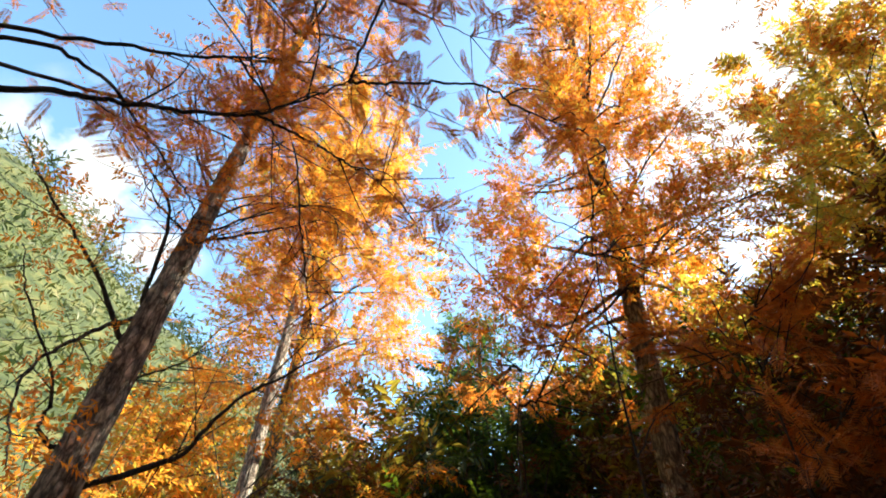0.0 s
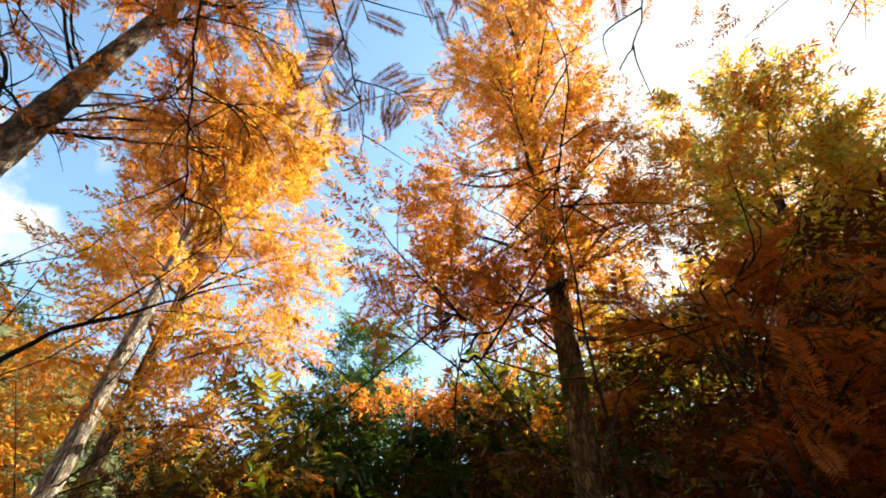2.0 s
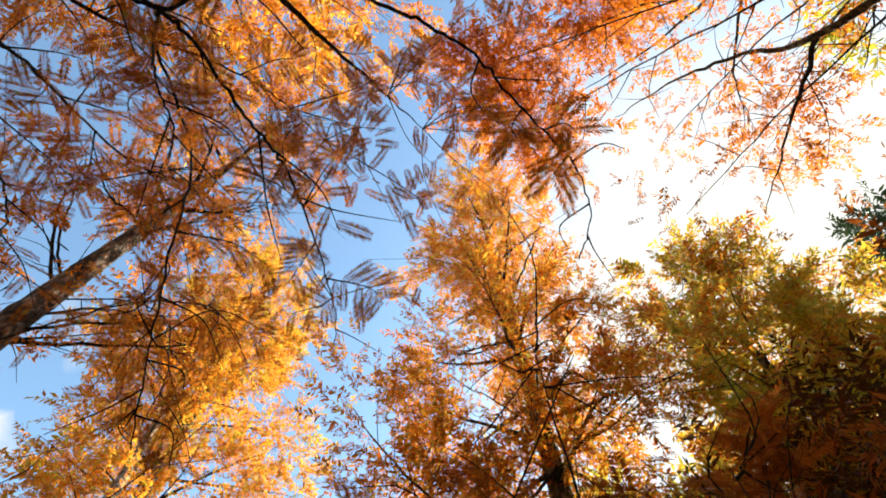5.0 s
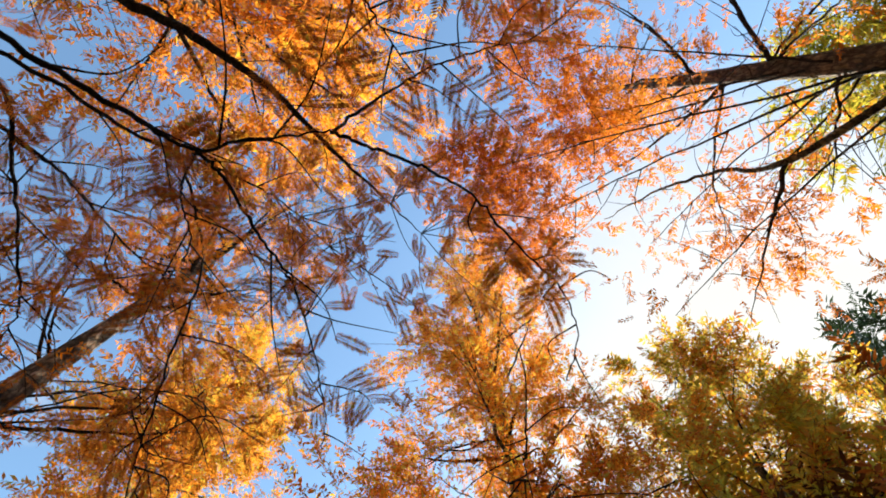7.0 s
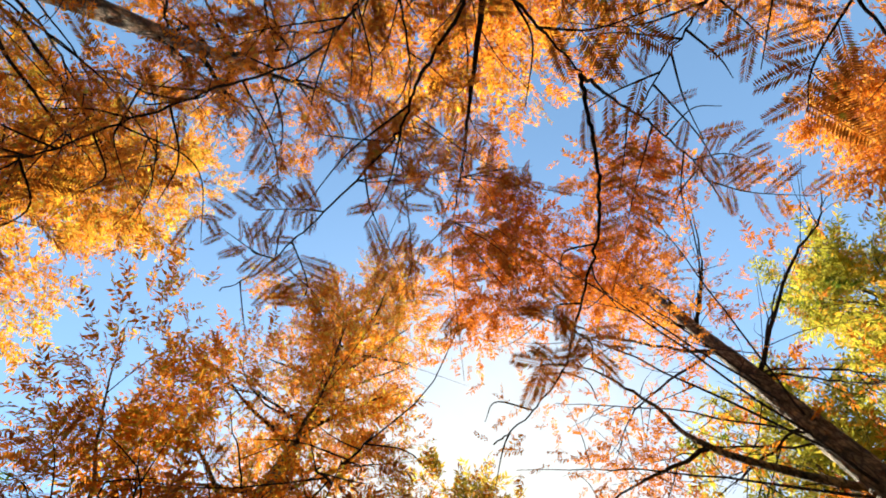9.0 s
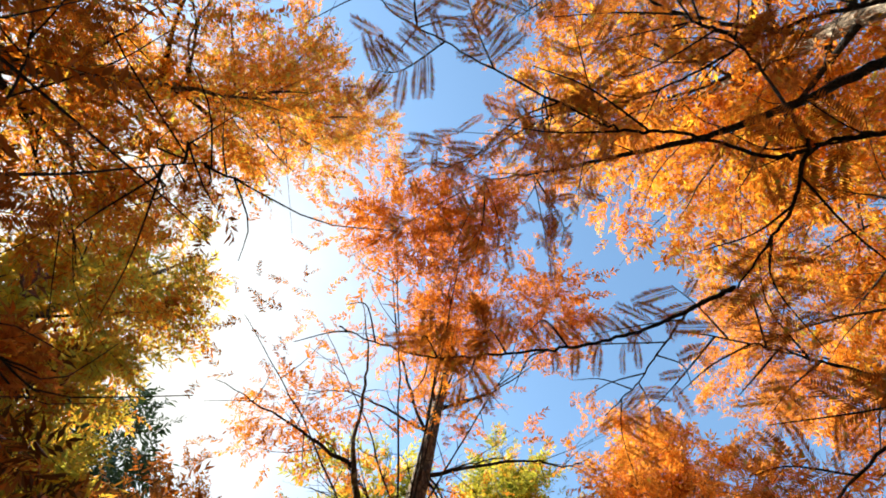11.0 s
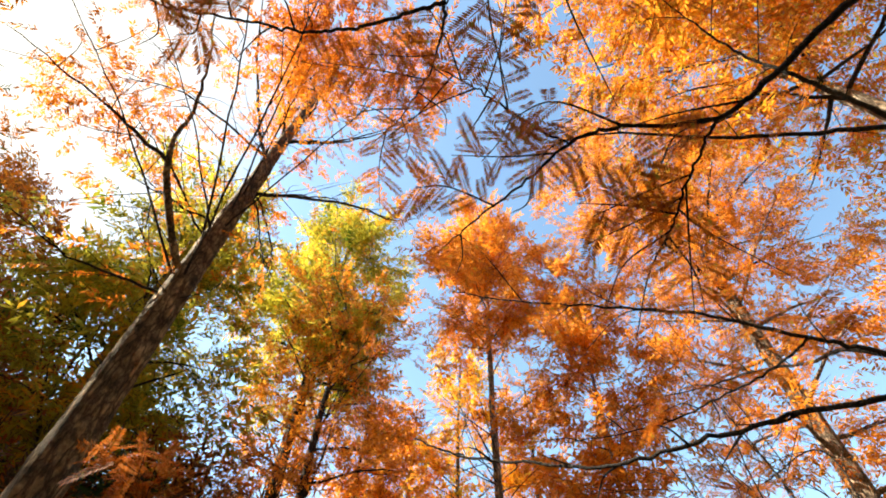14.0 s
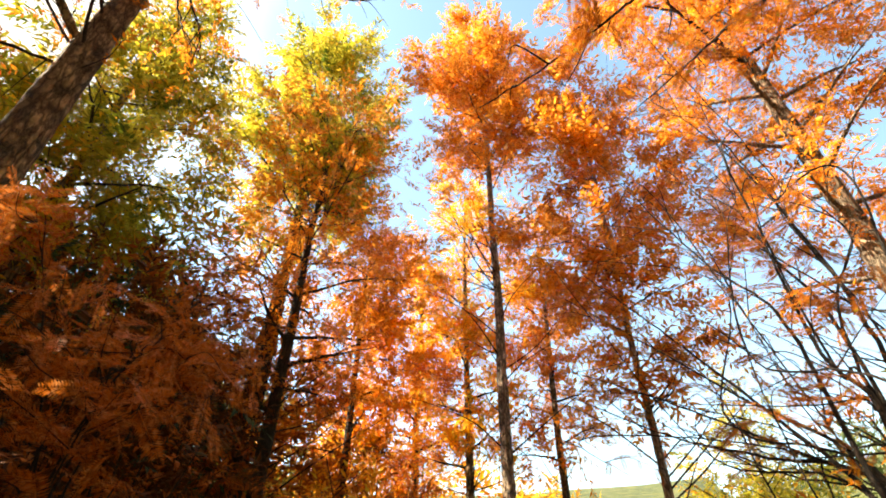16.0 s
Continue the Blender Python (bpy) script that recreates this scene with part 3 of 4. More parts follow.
DROOP_L = [
    (0.006, [(-2.18, 2.95, 4.5), (-1.75, 2.95, 4.62), (-1.4, 2.9, 4.4), (-1.2, 2.8, 4.0), (-1.05, 2.68, 3.65), (-0.98, 2.6, 3.3)], 0.7),
    (0.006, [(-2.2, 2.9, 3.9), (-1.5, 2.6, 4.1), (-1.05, 2.4, 3.95), (-0.82, 2.25, 3.7), (-0.74, 2.15, 3.4)], 0.7),
]
LOBES_R = [(1.45, 0.25, 6.6, 0.45, 420), (1.15, 1.48, 6.6, 0.5, 478), (0.62, -0.3, 6.6, 0.42, 319), (0.45, 1.05, 6.4, 0.38, 304), (0.95, 0.8, 6.9, 0.35, 174),
           (2.4, 1.25, 6.3, 1.0, 36), (3.05, 0.75, 5.85, 0.6, 188), (2.9, 1.9, 6.2, 0.9, 20)]
tree(-3.0, 8.2, 15.2, 0.24, [(4.3, 1.6), (5.0, 2.15), (6.4, 2.3), (9.8, 2.05), (12.8, 1.7), (15.2, 0.4)], leaf_honey, "tall tree with a dense orange and yellow crown", 12, sprays=5200, size=0.36, own=50)
tree(-2.38, 6.1, 9.2, 0.26, [(6.4, 0.5), (7.8, 0.8), (9.2, 0.3)], leaf_orange, "thin tree with a pale trunk and few golden needles", 51, bark=bark_pale, sprays=260, size=0.3, own=14, dead=20, bend=0.015, lean=(-0.25, 0.0))
tree(1.71, 3.92, 13.6, 0.24, [(3.9, 0.9), (4.6, 1.15), (5.6, 1.3), (8.0, 1.35), (11.0, 1.0), (13.6, 0.3)], leaf_flame, "slender tree with an airy orange crown and dark limbs", 13,
     sprays=4500, size=0.245, lobes=LOBES_C, limbs=LIMBS_C, own=36, bend=0.02, twigs=8)
tree(2.62, -0.48, 10.2, 0.32, [(8.2, 0.5), (9.0, 0.8), (9.8, 0.8), (10.4, 0.3)], leaf_blaze, "near tree with brown trunk, bare curved limbs, red crown", 14,
     sprays=850, size=0.205, limbs=LIMBS_R + LIMBS_R2, own=14, spread=0.24, lean=(-0.2, 0.0), bend=0.02, twigs=8, limb_r=0.03, limb_leaf=0.25, lobes=LOBES_R)
tree(5.0, 3.6, 9.4, 0.26, [(1.6, 1.4), (4.5, 1.5), (7.4, 1.1), (9.4, 0.3)], leaf_olive, "tree in shade with brown and olive-yellow needles", 15, sprays=3200, size=0.42, own=30)
tree(6.4, 3.5, 9.4, 0.26, [(1.6, 1.4), (4.5, 1.35), (7.6, 0.95), (9.4, 0.3)], leaf_olive, "tree against the sun with brown and olive-yellow needles", 16, sprays=2700, size=0.42, own=30)
tree(8.9, 0.2, 9.8, 0.26, [(2.4, 1.9), (5.0, 2.1), (8.0, 1.5), (9.8, 0.3)], leaf_red_shaded, "small orange-red tree behind the near trunk, coloured as shaded", 17, sprays=2900, size=0.48, own=30)
tree(4.9, -1.3, 8.8, 0.22, [(3.8, 1.0), (5.4, 1.3), (7.5, 1.0), (8.8, 0.3)], leaf_yellow, "yellow-green tree with a narrow crown", 18, sprays=1800, own=26)
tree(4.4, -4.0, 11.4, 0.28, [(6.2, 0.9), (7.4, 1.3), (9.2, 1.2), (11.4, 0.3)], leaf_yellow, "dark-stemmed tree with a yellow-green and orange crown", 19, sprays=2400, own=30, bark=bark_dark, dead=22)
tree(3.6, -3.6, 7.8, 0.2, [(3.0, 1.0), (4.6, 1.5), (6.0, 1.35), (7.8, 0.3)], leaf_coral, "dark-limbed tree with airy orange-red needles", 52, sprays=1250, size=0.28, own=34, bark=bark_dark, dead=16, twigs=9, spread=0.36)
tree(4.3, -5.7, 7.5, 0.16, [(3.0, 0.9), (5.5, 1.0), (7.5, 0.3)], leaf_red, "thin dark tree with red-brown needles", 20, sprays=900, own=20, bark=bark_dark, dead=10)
tree(1.85, -5.7, 12.2, 0.17, [(7.6, 0.7), (9.4, 1.15), (11.0, 1.1), (12.2, 0.3)], leaf_coral, "straight brown trunk with an orange top and bare lower twigs", 21, sprays=1500, own=24, dead=30, bark=bark_tan)
tree(0.2, -5.9, 8.8, 0.11, [(3.2, 0.6), (4.6, 0.9), (6.5, 1.1), (8.5, 0.9), (9.6, 0.3)], leaf_coral, "slender orange tree with bare lower twigs", 22, sprays=1300, own=22, dead=22, bark=bark_tan)
tree(-2.3, -5.3, 12.4, 0.30, [(3.8, 0.9), (5.6, 1.5), (8.0, 2.1), (11.0, 1.6), (12.4, 0.4)], leaf_coral, "tall tan-barked tree with a wide orange crown", 23, bark=bark_tan, sprays=4300, size=0.28, own=38, dead=14, twigs=7, lean=(0.5, 0.5))
tree(4.5, -7.8, 8.5, 0.18, [(2.5, 1.0), (5.0, 1.2), (8.5, 0.3)], leaf_coral, "thin orange tree deeper in the grove", 24, sprays=1000, own=22, dead=6)
tree(3.2, -7.4, 9.5, 0.18, [(3.0, 0.9), (6.0, 1.1), (9.5, 0.3)], leaf_gold, "thin golden tree deeper in the grove", 25, sprays=1000, own=22, dead=10)
tree(2.0, -8.4, 9.0, 0.17, [(3.2, 0.9), (6.0, 1.1), (9.0, 0.3)], leaf_coral, "thin orange tree deeper in the grove", 26, sprays=900, own=22, dead=10)
tree(-0.9, -11.5, 5.2, 0.16, [(1.0, 1.2), (3.0, 1.0), (5.2, 0.2)], leaf_yellow, "small conical yellow tree in the open", 27, sprays=900, own=22)
tree(0.5, 9.3, 7.8, 0.2, [(1.5, 1.5), (4.0, 1.4), (7.8, 0.3)], leaf_green_lit, "dense green broad tree behind the grove", 28, sprays=2600, own=28)
tree(3.2, 9.0, 7.2, 0.2, [(1.5, 1.6), (3.5, 1.6), (7.2, 0.4)], leaf_green, "dense dark green broad tree behind the grove", 29, sprays=1900, own=28)
tree(16.0, 2.6, 16.0, 0.5, [(3.0, 3.2), (8.0, 3.4), (13.0, 2.4), (16.0, 0.6)], leaf_dark, "tall dark evergreen tree far behind", 30, sprays=4200, size=0.85, twigs=0, kind_of=COARSE, own=36, spread=0.7)
tree(-5.5, 9.5, 5.0, 0.2, [(1.2, 1.4), (3.0, 1.5), (5.0, 0.4)], leaf_olive, "low tawny tree at the edge of the grove", 31, sprays=1100, own=22)
tree(-3.9, 6.8, 4.4, 0.14, [(1.0, 1.1), (2.6, 1.2), (4.4, 0.3)], leaf_honey, "low yellow and orange tree at the edge of the grove", 32, sprays=900, own=20)

# trees beside the path whose boughs reach overhead
# rows: radius at the thick end, the line of the bough, and the share of its twigs that are bare
NEAR_A = [
    (0.0115, [(-2.85, 0.42, 1.95), (-1.7, 0.5, 2.38), (-1.09, 0.61, 2.55), (-0.95, 0.715, 2.67), (-0.75, 0.815, 2.77), (-0.65, 0.86, 2.84), (-0.5, 0.79, 2.8), (-0.34, 0.73, 2.82)]),
    (0.005, [(-0.34, 0.73, 2.82), (-0.26, 0.6, 3.1), (-0.14, 0.47, 3.28), (0.05, 0.34, 3.4), (0.25, 0.25, 3.5)]),
    (0.005, [(-0.34, 0.73, 2.82), (-0.24, 0.74, 2.84), (-0.11, 0.76, 2.88), (0.04, 0.8, 2.94), (0.18, 0.89, 2.96), (0.32, 0.97, 3.0), (0.43, 1.04, 3.05), (0.56, 1.2, 3.12), (0.5, 1.29, 2.95)], 0.8),
    (0.0055, [(-0.65, 0.86, 2.84), (-0.58, 0.91, 2.84), (-0.51, 1.05, 2.93), (-0.42, 1.15, 2.95), (-0.38, 1.25, 3.02), (-0.29, 1.58, 3.2), (-0.22, 1.86, 3.28), (-0.21, 2.1, 3.4)]),
    (0.005, [(-0.65, 0.86, 2.84), (-0.71, 0.94, 2.94), (-0.84, 1.1, 3.2), (-0.78, 1.24, 3.18), (-0.9, 1.45, 3.3)]),
    (0.03, [(-2.7, 0.35, 3.1), (-1.9, 0.45, 3.6), (-1.37, 0.54, 3.87), (-1.09, 0.62, 3.95), (-0.83, 0.73, 4.0), (-0.57, 0.89, 4.0), (-0.3, 1.05, 4.05), (0.0, 1.25, 4.2)]),
    (0.0095, [(-2.85, 0.45, 2.0), (-1.8, 0.6, 2.5), (-1.13, 0.48, 2.61), (-0.94, 0.35, 2.65), (-0.82, 0.28, 2.67), (-0.61, 0.33, 2.71), (-0.5, 0.32, 2.73), (-0.34, 0.23, 2.77), (-0.17, 0.16, 2.79), (0.0, 0.05, 2.85)]),
    (0.0035, [(-0.5, 0.32, 2.73), (-0.42, 0.35, 2.87), (-0.32, 0.43, 3.02), (-0.2, 0.53, 3.15)]),
    (0.0045, [(-0.82, 0.28, 2.67), (-0.75, 0.17, 2.66), (-0.69, 0.07, 2.64), (-0.65, -0.01, 2.63)]),
    (0.0065, [(-2.85, 0.45, 1.7), (-1.6, 0.15, 2.0), (-0.95, -0.05, 2.13), (-0.75, -0.11, 2.17), (-0.56, -0.16, 2.18), (-0.37, -0.14, 2.15), (-0.18, -0.16, 2.2), (0.02, -0.2, 2.28), (0.2, -0.26, 2.4)], 0.93),
]
NEAR_A2 = [
    (0.01, [(-2.8, 0.45, 2.3), (-1.9, 0.6, 2.9), (-1.3, 0.82, 3.18), (-1.11, 0.95, 3.34), (-0.97, 1.01, 3.46), (-0.8, 1.05, 3.52), (-0.61, 1.13, 3.6), (-0.4, 1.28, 3.65)]),
    (0.008, [(-1.9, 0.6, 2.9), (-1.33, 1.01, 3.13), (-1.24, 1.12, 3.23), (-1.06, 1.43, 3.41), (-0.9, 1.5, 3.46)]),
    (0.01, [(-2.8, 0.5, 2.2), (-1.6, 0.7, 2.95), (-1.3, 0.84, 3.05), (-1.3, 1.12, 3.13), (-1.3, 1.39, 3.16), (-1.3, 1.62, 3.17), (-1.37, 1.77, 3.16)]),
    (0.006, [(-0.97, 1.01, 3.46), (-0.8, 1.35, 3.35), (-0.74, 1.6, 3.05), (-0.71, 1.85, 2.85), (-0.69, 2.05, 2.7)]),
]
NEAR_B = [
    (0.012, [(-3.1, -1.65, 1.9), (-2.0, -1.2, 2.5), (-1.28, -0.88, 2.74), (-1.05, -0.74, 2.78), (-0.77, -0.66, 2.92), (-0.4, -0.53, 2.99), (-0.06, -0.52, 3.15), (0.2, -0.5, 3.3)], 0.6),
    (0.005, [(-1.06, -0.74, 2.77), (-0.91, -0.8, 2.72), (-0.66, -0.87, 2.68), (-0.46, -0.94, 2.68), (-0.1, -1.05, 2.75)], 0.9),
    (0.014, [(-3.1, -1.7, 2.0), (-2.0, -1.2, 2.45), (-1.32, -1.03, 2.85), (-1.18, -1.27, 3.02), (-0.99, -1.43, 3.14), (-0.77, -1.69, 3.28), (-0.47, -2.1, 3.55)], 0.8),
    (0.016, [(-2.9, -1.6, 3.0), (-1.96, -0.75, 3.75), (-1.5, -0.29, 3.7), (-1.36, -0.19, 4.0), (-1.15, 0.1, 4.3)]),
    (0.012, [(-1.96, -0.75, 3.75), (-1.3, -0.6, 3.9), (-0.8, -0.5, 4.2), (-0.4, -0.55, 4.5)]),
]
SAPLING = [
    [(-1.12, -2.8, 0.9), (-1.02, -2.82, 1.8), (-0.59, -3.06, 2.31), (0.23, -3.15, 3.15)],
    [(-1.12, -2.8, 1.0), (-0.97, -2.73, 1.79), (-0.92, -2.83, 2.57), (-0.68, -2.94, 3.07), (-0.25, -2.84, 4.02)],
    [(-1.12, -2.8, 1.1), (-1.07, -2.57, 1.97), (-0.97, -2.6, 2.29), (-0.94, -2.6, 2.99), (-0.76, -2.61, 3.37)],
    [(-1.12, -2.8, 0.8), (-1.08, -3.22, 1.81), (-0.65, -3.43, 2.04), (-0.17, -3.57, 2.25), (0.57, -3.71, 2.71)],
    [(-1.12, -2.8, 1.2), (-1.18, -3.04, 2.47), (-1.01, -3.01, 3.08), (-0.67, -2.98, 3.87)],
    [(-1.12, -2.8, 1.0), (-1.0, -2.95, 1.7), (-0.75, -3.2, 2.2), (-0.3, -3.4, 2.9), (0.2, -3.5, 3.6)],
    [(-1.12, -2.8, 0.9), (-1.1, -3.0, 1.7), (-0.85, -3.3, 2.0), (-0.2, -3.7, 2.5), (0.4, -4.0, 2.9)],
    [(-1.12, -2.8, 1.2), (-1.2, -2.7, 2.2), (-1.15, -2.75, 3.0), (-0.95, -2.8, 3.9), (-0.6, -2.75, 4.6)],
]

s_rng = np.random.default_rng(77)
SAPLING += [(float(s_rng.uniform(0.005, 0.009)), [tuple(np.array(p) + s_rng.normal(size=3) * (0.03 + 0.09 * k)) for k, p in enumerate(line)]) for line in SAPLING for _ in range(2)]


def frond_mesh(rng, label, leaf):
    verts, quads, pairs = [], [], 20
    for k in range(pairs + 1):
        f = k / pairs
        verts += [(f, -0.012 * (1 - 0.6 * f), -0.12 * f * f), (f, 0.012 * (1 - 0.6 * f), -0.12 * f * f)]
    for k in range(pairs):
        quads.append((2 * k, 2 * k + 2, 2 * k + 3, 2 * k + 1))
        f = (k + 0.5) / pairs
        nl = 0.25 * (0.55 + 1.5 * f * (1 - f)) * rng.uniform(0.85, 1.1)
        for s in (0, 1):
            c = leaflet(np.array(verts[2 * k + s]), (0.62, 2 * s - 1, rng.uniform(-0.25, 0.2)), nl, nl * 0.2)
            n = len(verts)
            verts += [tuple(p) for p in c[1:]]
            quads.append((2 * k + s, n, n + 1, n + 2))
    return mesh_of(label, verts, quads, [leaf])


f_rng = np.random.default_rng(8)
FRONDS = [frond_mesh(f_rng, "frond", leaf_near) for _ in range(6)]
# one frond in two tones: dim as if shaded, salmon as if sunlit
DIM_FRONDS = [frond_mesh(f_rng, "frond", leaf_rust_dim) for _ in range(6)]
LIT_FRONDS = [frond_mesh(f_rng, "frond", leaf_rust_lit) for _ in range(6)]


def near_tree(x, y, height, base_d, crown, boughs, leaf, label, seed, twigs_each=8, thick=0.013, bare=0.35, frond=(0.08, 0.165), clusters=(), fronds=FRONDS, **more):
    """A tree beside the path: its own crown above, and long low boughs with side twigs and single fronds."""
    root = tree(x, y, height, base_d, crown, leaf, label, seed, **more)
    rng = np.random.default_rng(seed + 500)
    made = []
    for given in boughs:
        own_r, given, naked = (*given, bare)[:3] if isinstance(given, tuple) else (None, given, bare)
        p = np.array(given, float) - np.array([x, y, 0])
        line = smooth_line(p, 8 * len(p))
        line[1:] += rng.normal(size=(len(line) - 1, 3)) * 0.0025
        whole = float(np.linalg.norm(np.diff(line, axis=0), axis=1).sum())
        v, q = tube(line, own_r or thick * min(1.0, 0.28 + whole / 3.2), 0.0022, 7, 0.09, rng)
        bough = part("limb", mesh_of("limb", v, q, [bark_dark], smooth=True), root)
        made.append((line, bough))
        for k in range(twigs_each):
            g = 0.35 + 0.62 * (k + rng.uniform(0.2, 0.8)) / twigs_each
            i = int(g * (len(line) - 2))
            along = unit(line[i + 1] - line[i])
            side = unit(np.cross(along, (0, 0, 1))) * (1 if k % 2 else -1)
            ln = rng.uniform(0.16, 0.42) * (0.4 if naked > 0.75 else 1.0)
            e = line[i] + (along * 0.7 + side * rng.uniform(0.4, 1.0) + np.array([0, 0, rng.uniform(-0.35, 0.35)])) * ln
            m = (line[i] + e) / 2 + side * 0.05 * rng.uniform(-1, 1) + np.array([0, 0, rng.uniform(0.0, 0.07)])
            tl = smooth_line([line[i], m, e], 12)
            v, q = tube(tl, 0.0034, 0.0012, 5)
            part("twig", mesh_of("twig", v, q, [bark_dark], smooth=True), bough)
            if rng.uniform() < naked:
                continue
            # fronds stand in two rows along the twig
            tilt = rng.uniform(-0.7, 0.7)
            count = int(rng.integers(6, 12))
            for j in range(count):
                i2 = int((0.12 + 0.88 * j / (count - 1)) * (len(tl) - 2))
                a2 = unit(tl[i2 + 1] - tl[i2])
                s2 = unit(np.cross(a2, (0, 0, 1))) * (1 if j % 2 else -1)
                d = unit(a2 * rng.uniform(0.35, 0.9) + s2 + np.array([0, 0, rng.uniform(-0.5, 0.15) + tilt * (1 if j % 2 else -1)]))
                fr = part("frond", fronds[int(rng.integers(0, 6))], bough)
                turn = Vector(d).to_track_quat("X", "Z").to_matrix().to_4x4() @ Matrix.Rotation(rng.uniform(-0.7, 0.7), 4, "X")
                fr.matrix_local = Matrix.Translation(tl[i2]) @ turn @ Matrix.Scale(rng.uniform(*frond), 4)
    # bunches of fronds that hang on twigs of their own from the bough next to them
    for cx, cy, cz, radius, count in clusters:
        c = np.array([cx - x, cy - y, cz])
        line, bough = min(made, key=lambda lb: np.linalg.norm(lb[0] - c, axis=1).min())
        s0 = line[int(np.linalg.norm(line - c, axis=1).argmin())]
        for k in range(3):
            e = c + rng.normal(size=3) * radius * np.array([0.6, 0.6, 0.35])
            tl = smooth_line([s0, (s0 + e) / 2 + rng.normal(size=3) * 0.05, e], 16)
            v, q = tube(tl, 0.003, 0.001, 5)
            part("twig", mesh_of("twig", v, q, [bark_dark], smooth=True), bough)
            for j in range(count // 3):
                i2 = int((0.35 + 0.65 * rng.uniform()) * (len(tl) - 2))
                d = unit(unit(tl[i2 + 1] - tl[i2]) * rng.uniform(0.0, 0.7) + rng.normal(size=3) * 0.7 + np.array([0, 0, -0.35]))
                fr = part("frond", fronds[int(rng.integers(0, 6))], bough)
                turn = Vector(d).to_track_quat("X", "Z").to_matrix().to_4x4() @ Matrix.Rotation(rng.uniform(-0.9, 0.9), 4, "X")
                off = rng.normal(size=3) * radius * 0.22 * (i2 / len(tl))
                fr.matrix_local = Matrix.Translation(tl[i2] + off) @ turn @ Matrix.Scale(rng.uniform(*frond), 4)
    return root


# bunches: x, y, z, radius, fronds
BUNCHES_A = [(-0.32, 1.37, 3.73, 0.3, 24), (-0.03, 1.37, 3.73, 0.3, 24), (0.37, 1.33, 3.78, 0.3, 24), (0.38, 0.93, 3.96, 0.3, 24), (0.06, 0.83, 3.82, 0.28, 24), (-0.28, 1.69, 3.6, 0.3, 12),
             (-1.02, 1.69, 3.54, 0.35, 24), (-1.43, 1.51, 3.27, 0.35, 27), (-1.46, 1.15, 3.25, 0.32, 27), (-1.27, 1.25, 3.48, 0.35, 24), (-0.91, 1.27, 3.64, 0.3, 24), (-0.08, 1.05, 3.81, 0.28, 24),
             (-0.8, 1.71, 3.0, 0.16, 9), (-0.64, 1.9, 3.07, 0.16, 9), (-0.8, 2.03, 2.9, 0.18, 9), (-1.6, 1.8, 3.4, 0.4, 24), (-1.7, 0.9, 3.5, 0.4, 24),
             (-0.45, 1.1, 3.4, 0.2, 15), (-0.2, 1.2, 3.3, 0.2, 15)]


near_tree(-2.22, 2.93, 10.0, 0.31, [(6.0, 0.7), (7.0, 1.1), (8.4, 1.1), (10.0, 0.3)], DROOP_L, leaf_red, "near tree with flaky grey-brown trunk and sparse rust needles", 11,
     sprays=1150, size=0.2, limb_leaf=0.5, lobes=LOBES_L, limbs=LIMBS_L + LIMBS_L2, own=20, spread=0.22, bend=0.02, lean=(0.23, -0.24), twigs=9, twigs_each=7, bare=0.3, frond=(0.12, 0.2), bark=bark_flaky_sunlit, taper=1.25)
near_tree(-3.0, 0.45, 9.8, 0.26, [(5.4, 1.2), (7.0, 1.9), (8.6, 1.6), (9.8, 0.4)], NEAR_A + NEAR_A2, leaf_sun, "tree beside the path with long dark boughs and an orange-yellow crown", 41,
          bare=0.5, clusters=BUNCHES_A, frond=(0.085, 0.14), bark=bark_pale, sprays=2600, size=0.265, own=28, twigs=7, lean=(1.5, -0.4), spread=0.34)
near_tree(-3.2, -1.7, 9.2, 0.24, [(5.6, 1.2), (7.0, 1.7), (8.4, 1.4), (9.2, 0.4)], NEAR_B, leaf_flame, "tree beside the path with dark boughs and an orange crown", 42,
          bark=bark_pale, sprays=2200, size=0.265, own=26, twigs=7, lean=(1.0, 0.0), spread=0.34)
near_tree(-1.12, -2.8, 2.2, 0.09, [(1.6, 0.3), (2.2, 0.2)], SAPLING, leaf_red, "young tree with many dark bare limbs fanning upward", 43,
          sprays=20, size=0.2, own=4, twigs_each=8, bare=0.6, thick=0.0145, name="sapling")


